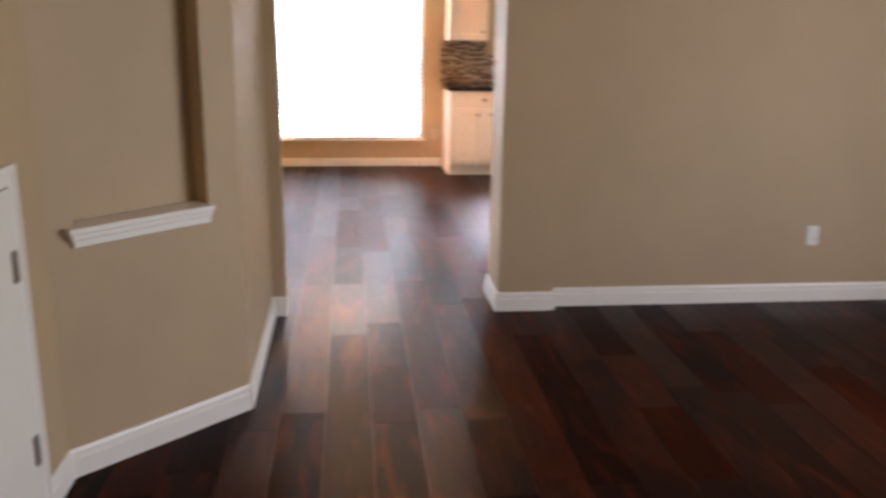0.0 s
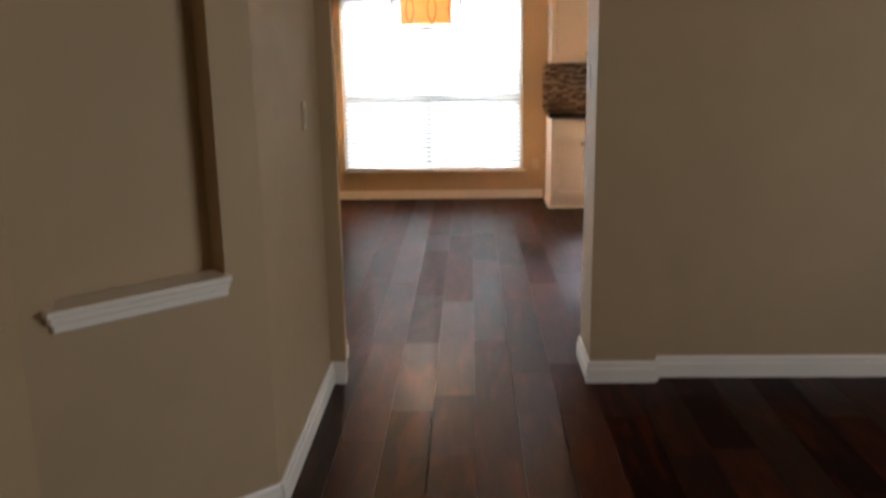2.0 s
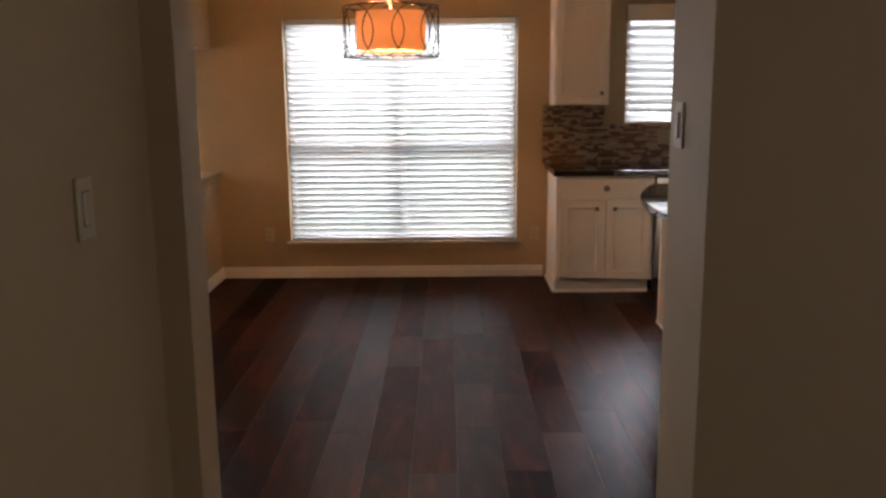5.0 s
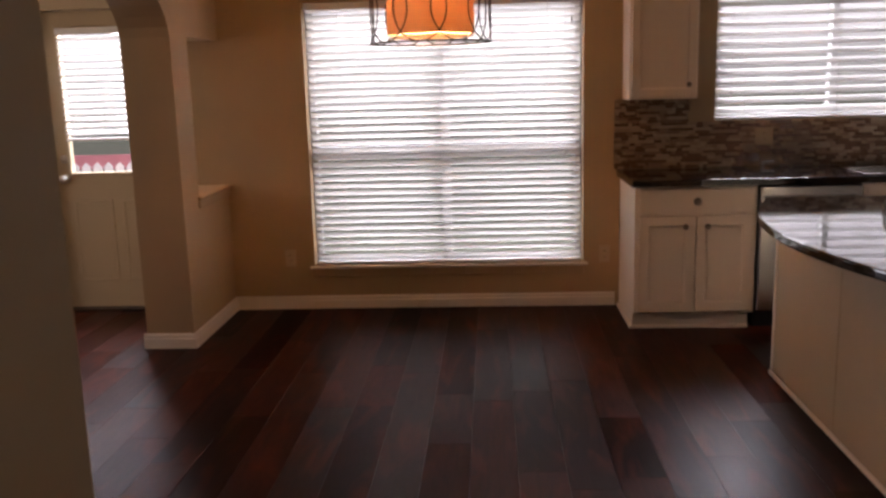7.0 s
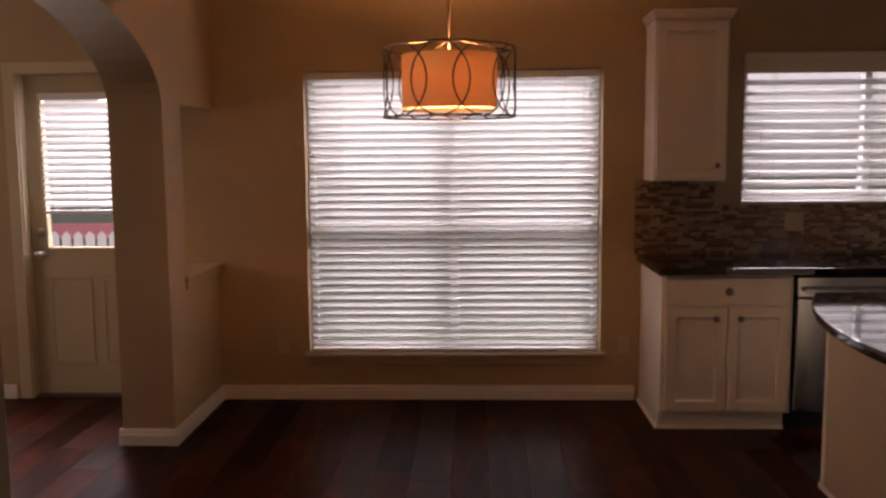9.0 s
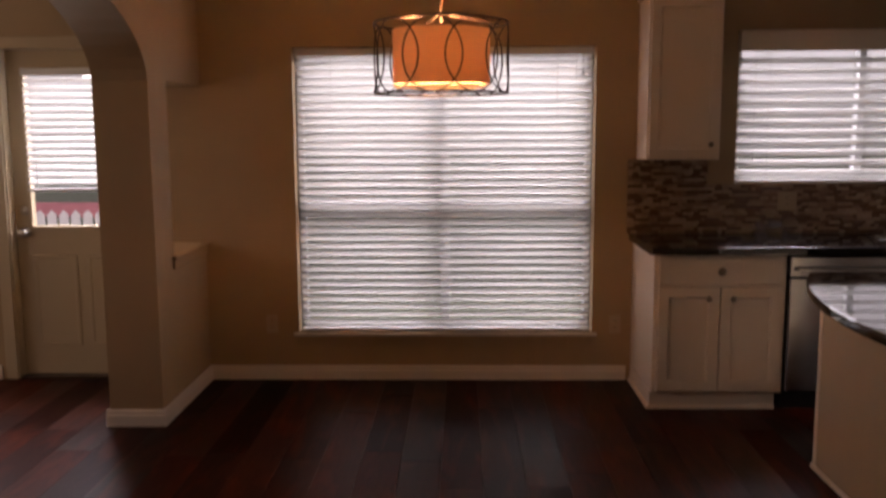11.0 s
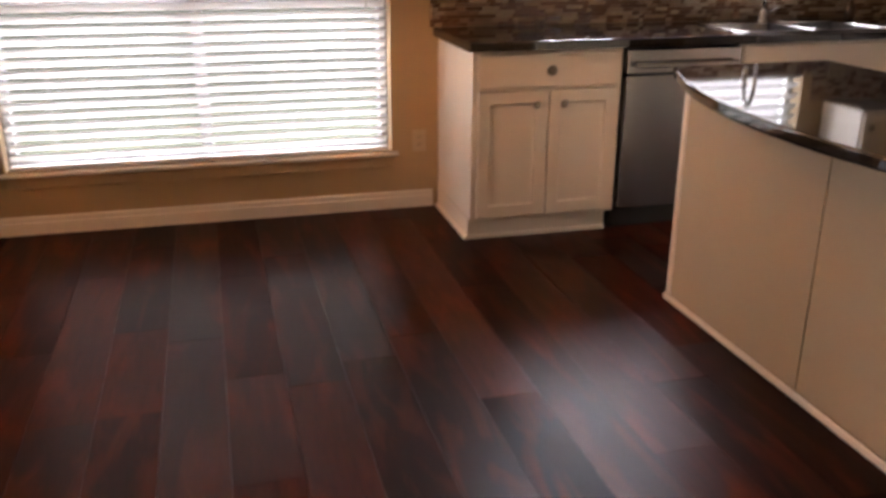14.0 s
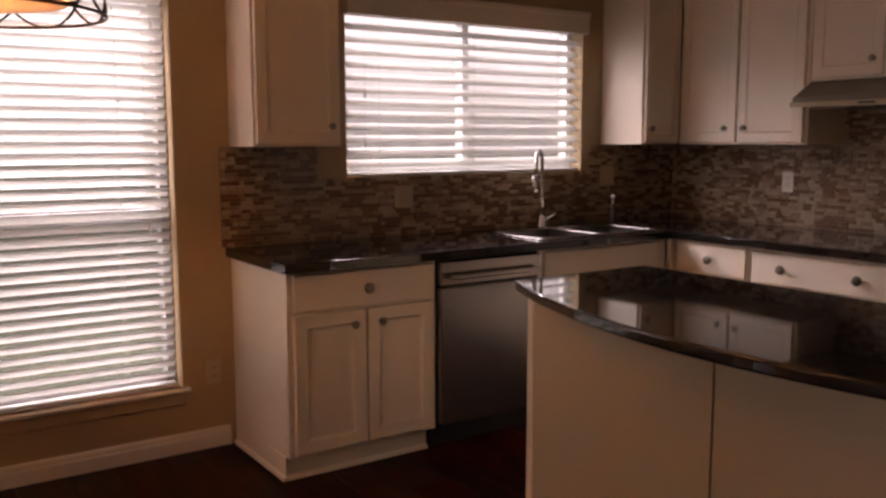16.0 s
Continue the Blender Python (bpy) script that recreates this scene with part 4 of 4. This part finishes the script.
for x0, x1, z0, z1 in ((-2.82, -2.745, 0, 2.115), (-1.915, -1.845, 0, 2.115), (-2.745, -1.915, 2.045, 2.115)):
    addbox(b, x0, x1, -0.016, -0.001, z0, z1, b=0.003)
part("casing", b, CREAM, bd)
b = bmesh.new()
for x0, x1, z0, z1 in ((-2.775, -2.738, 0, 2.055), (-1.922, -1.905, 0, 2.055), (-2.738, -1.922, 2.043, 2.055)):
    addbox(b, x0, x1, 0.001, 0.158, z0, z1)
part("jamb", b, CREAM, bd)
part("threshold", box(-2.738, -1.922, 0.0, 0.158, 0.0, 0.013, b=0.002), BRONZE, bd, "dark metal threshold")
m = Matrix.Translation((BX0 + 0.06, BY, 0.925)) @ Matrix.Rotation(radians(90), 4, "X")
part("door_knob", lathe(bmesh.new(), [(0, 0), (0.032, 0), (0.032, 0.006), (0.012, 0.014), (0.011, 0.032), (0.024, 0.042), (0.027, 0.056), (0.018, 0.07), (0, 0.072)], m, 20), NICKEL, leaf)
m = Matrix.Translation((BX0 + 0.06, BY, 1.06)) @ Matrix.Rotation(radians(90), 4, "X")
part("deadbolt", lathe(bmesh.new(), [(0, 0), (0.028, 0), (0.028, 0.008), (0.02, 0.014), (0.008, 0.015), (0.007, 0.03), (0, 0.031)], m, 18), NICKEL, leaf)
blind("white slatted door blind, drawn up a little", -2.615, -2.045, 1.185, 1.93, 0.030, 0.044, SLAT_OPEN, depth=0.048)

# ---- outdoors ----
setting("backdrop", box(-60, 60, 60.0, 60.2, -0.5, 40), DISTANCE, "self-glowing backdrop for the bright hazy distance beyond the yard", "backdrop")
setting("patio", box(-3.6, -1.5, 0.17, 2.6, -0.118, -0.03, b=0.01), CONCRETE, "pale concrete patio slab", "patio")
fence = thing("garden_fence", "white picket fence with a wide red rail", "fence", (-5, 6.0, -0.12), kind="structure")
part("rail", box(-10.0, -2.9, 5.97, 5.995, 0.44, 0.64, b=0.004), FENCE, fence, "red-stained rail")
part("rail", box(-10.0, -2.9, 6.02, 6.05, 0.0, 0.09), VINYL, fence)
pick = prism(bmesh.new(), [(-0.06, 0, 0), (0.06, 0, 0), (0.06, 0, 0.60), (0, 0, 0.66), (-0.06, 0, 0.60)], (0, 0.018, 0))
pick = mesh_of("picket", pick, VINYL)
for i in range(44):
    ob = new("picket", pick)
    ob.parent = fence
    ob.matrix_basis = pose(-4.9 + 0.158 * i, -0.06, 0)

# ---- small pieces: floor planks and mosaic tiles ----
rng = random.Random(4)
PW = 0.19


def plank_rows():
    """Plank outlines (x0, x1, y0, y1) over the whole floor, with staggered ends."""
    x = -4.6
    while x < 4.6:
        y = -12.0 - rng.uniform(0.0, 1.2)
        while y < 0.0:
            ln = rng.choice((0.6, 0.9, 1.2, 1.2, 1.5, 1.83))
            a, c = max(y, -12.0), min(y + ln, 0.0)
            if c - a > 0.02:
                yield x, min(x + PW, 4.6), a, c
            y += ln
        x += PW


def plank_faces(bm, x0, x1, y0, y1, z):
    g, e = 0.0004, 0.0012
    low = [bm.verts.new(p) for p in ((x0 + g, y0 + g, z - 0.011), (x1 - g, y0 + g, z - 0.011), (x1 - g, y1 - g, z - 0.011), (x0 + g, y1 - g, z - 0.011))]
    mid = [bm.verts.new(p) for p in ((x0 + g, y0 + g, z - 0.0007), (x1 - g, y0 + g, z - 0.0007), (x1 - g, y1 - g, z - 0.0007), (x0 + g, y1 - g, z - 0.0007))]
    top = [bm.verts.new(p) for p in ((x0 + e, y0 + e, z), (x1 - e, y0 + e, z), (x1 - e, y1 - e, z), (x0 + e, y1 - e, z))]
    bm.faces.new(list(reversed(low)))
    for a, b2 in ((low, mid), (mid, top)):
        for k in range(4):
            bm.faces.new((a[k], a[(k + 1) % 4], b2[(k + 1) % 4], b2[k]))
    bm.faces.new(top)


floor = thing("floor", "dark reddish-brown hand-scraped hardwood floor", "floor", (0, -4, 0), kind="structure")
rest, count = bmesh.new(), 0
for x0, x1, y0, y1 in plank_rows():
    if x1 < -0.94:
        y0 = max(y0, -4.74)
        if y1 - y0 < 0.02:
            continue
    near = -1.9 < x0 < 2.3 and -8.6 < y0
    dz = rng.uniform(-0.0007, 0.0)
    if near and count < 300:
        bm = bmesh.new()
        plank_faces(bm, x0 - x0, x1 - x0, 0, y1 - y0, dz)
        ob = new("plank", mesh_of("plank", bm, FLOOR))
        ob.parent = floor
        ob.matrix_basis = pose(x0, y0 + 4, 0)
        count += 1
    else:
        plank_faces(rest, x0, x1, y0, y1, dz)
tagged(part("planks_beyond", rest, FLOOR, floor), "dark hardwood planks farther off", kind="stuff")

splash = thing("backsplash", "brown and cream glass mosaic tile backsplash", "backsplash", (2.5, 0, 0.915), kind="structure")
TH = 0.0185


def tile_rows(length, top_at):
    """Strips (a, b, z0, z1) along a wall of that length; top_at(a, b): how high the tiles reach there."""
    z = 0.917
    while z < 1.68:
        a = -rng.uniform(0, 0.08)
        while a < length:
            w = rng.choice((0.024, 0.036, 0.048, 0.048, 0.065, 0.09))
            p, q = max(a, 0.0), min(a + w, length)
            if q - p > 0.006 and z + TH <= top_at(p, q) + 0.004:
                yield p, q, z, z + TH
            a += w
        z += TH


def tile_faces(bm, p, q, z0, z1, put):
    g, e = 0.0008, 0.0014
    low = [bm.verts.new(put(*c)) for c in ((p + g, 0, z0 + g), (q - g, 0, z0 + g), (q - g, 0, z1 - g), (p + g, 0, z1 - g))]
    top = [bm.verts.new(put(*c)) for c in ((p + g + e, 0.0045, z0 + g + e), (q - g - e, 0.0045, z0 + g + e), (q - g - e, 0.0045, z1 - g - e), (p + g + e, 0.0045, z1 - g - e))]
    for k in range(4):
        bm.faces.new((low[k], low[(k + 1) % 4], top[(k + 1) % 4], top[k]))
    bm.faces.new(top)


def north_top(p, q):
    x = 1.060 + (p + q) / 2
    return 1.37 if x < 1.53 or x > 3.30 else 1.213


def east_top(p, q):
    return 1.55 if 1.165 < (p + q) / 2 < 1.92 else 1.37


b = bmesh.new()
addbox(b, 1.060, EAST - 0.004, -0.0045, -0.001, 0.9155, 1.213)
addbox(b, 1.060, 1.53, -0.0045, -0.001, 1.213, 1.369)
addbox(b, 3.30, EAST - 0.004, -0.0045, -0.001, 1.213, 1.369)
addbox(b, EAST - 0.0045, EAST - 0.001, END_Y, -0.005, 0.9155, 1.369)
addbox(b, EAST - 0.0045, EAST - 0.001, -1.92, -1.165, 1.369, 1.556)
part("grout", b, GROUTED, splash)
rest, count = bmesh.new(), 0
for p, q, z0, z1 in tile_rows(EAST - 0.006 - 1.060, north_top):
    if 1.6 < 1.060 + p < 2.6 and 0.93 < z0 < 1.11 and count < 300:
        bm = bmesh.new()
        tile_faces(bm, 0, q - p, 0, z1 - z0, lambda a, d, z: (a, -0.0046 - d, z))
        ob = new("tile", mesh_of("tile", bm, MOSAIC))
        ob.parent = splash
        ob.matrix_basis = pose(1.060 + p - 2.5, 0, z0 - 0.915)
        count += 1
    else:
        tile_faces(rest, p, q, z0, z1, lambda a, d, z: (1.060 + a, -0.0046 - d, z))
for p, q, z0, z1 in tile_rows(-END_Y - 0.006, east_top):
    tile_faces(rest, p, q, z0, z1, lambda a, d, z: (EAST - 0.0046 - d, -0.006 - a, z))
bmesh.ops.recalc_face_normals(rest, faces=rest.faces)
tagged(part("tiles_beyond", rest, MOSAIC, splash), "brown and cream mosaic strips", kind="stuff")
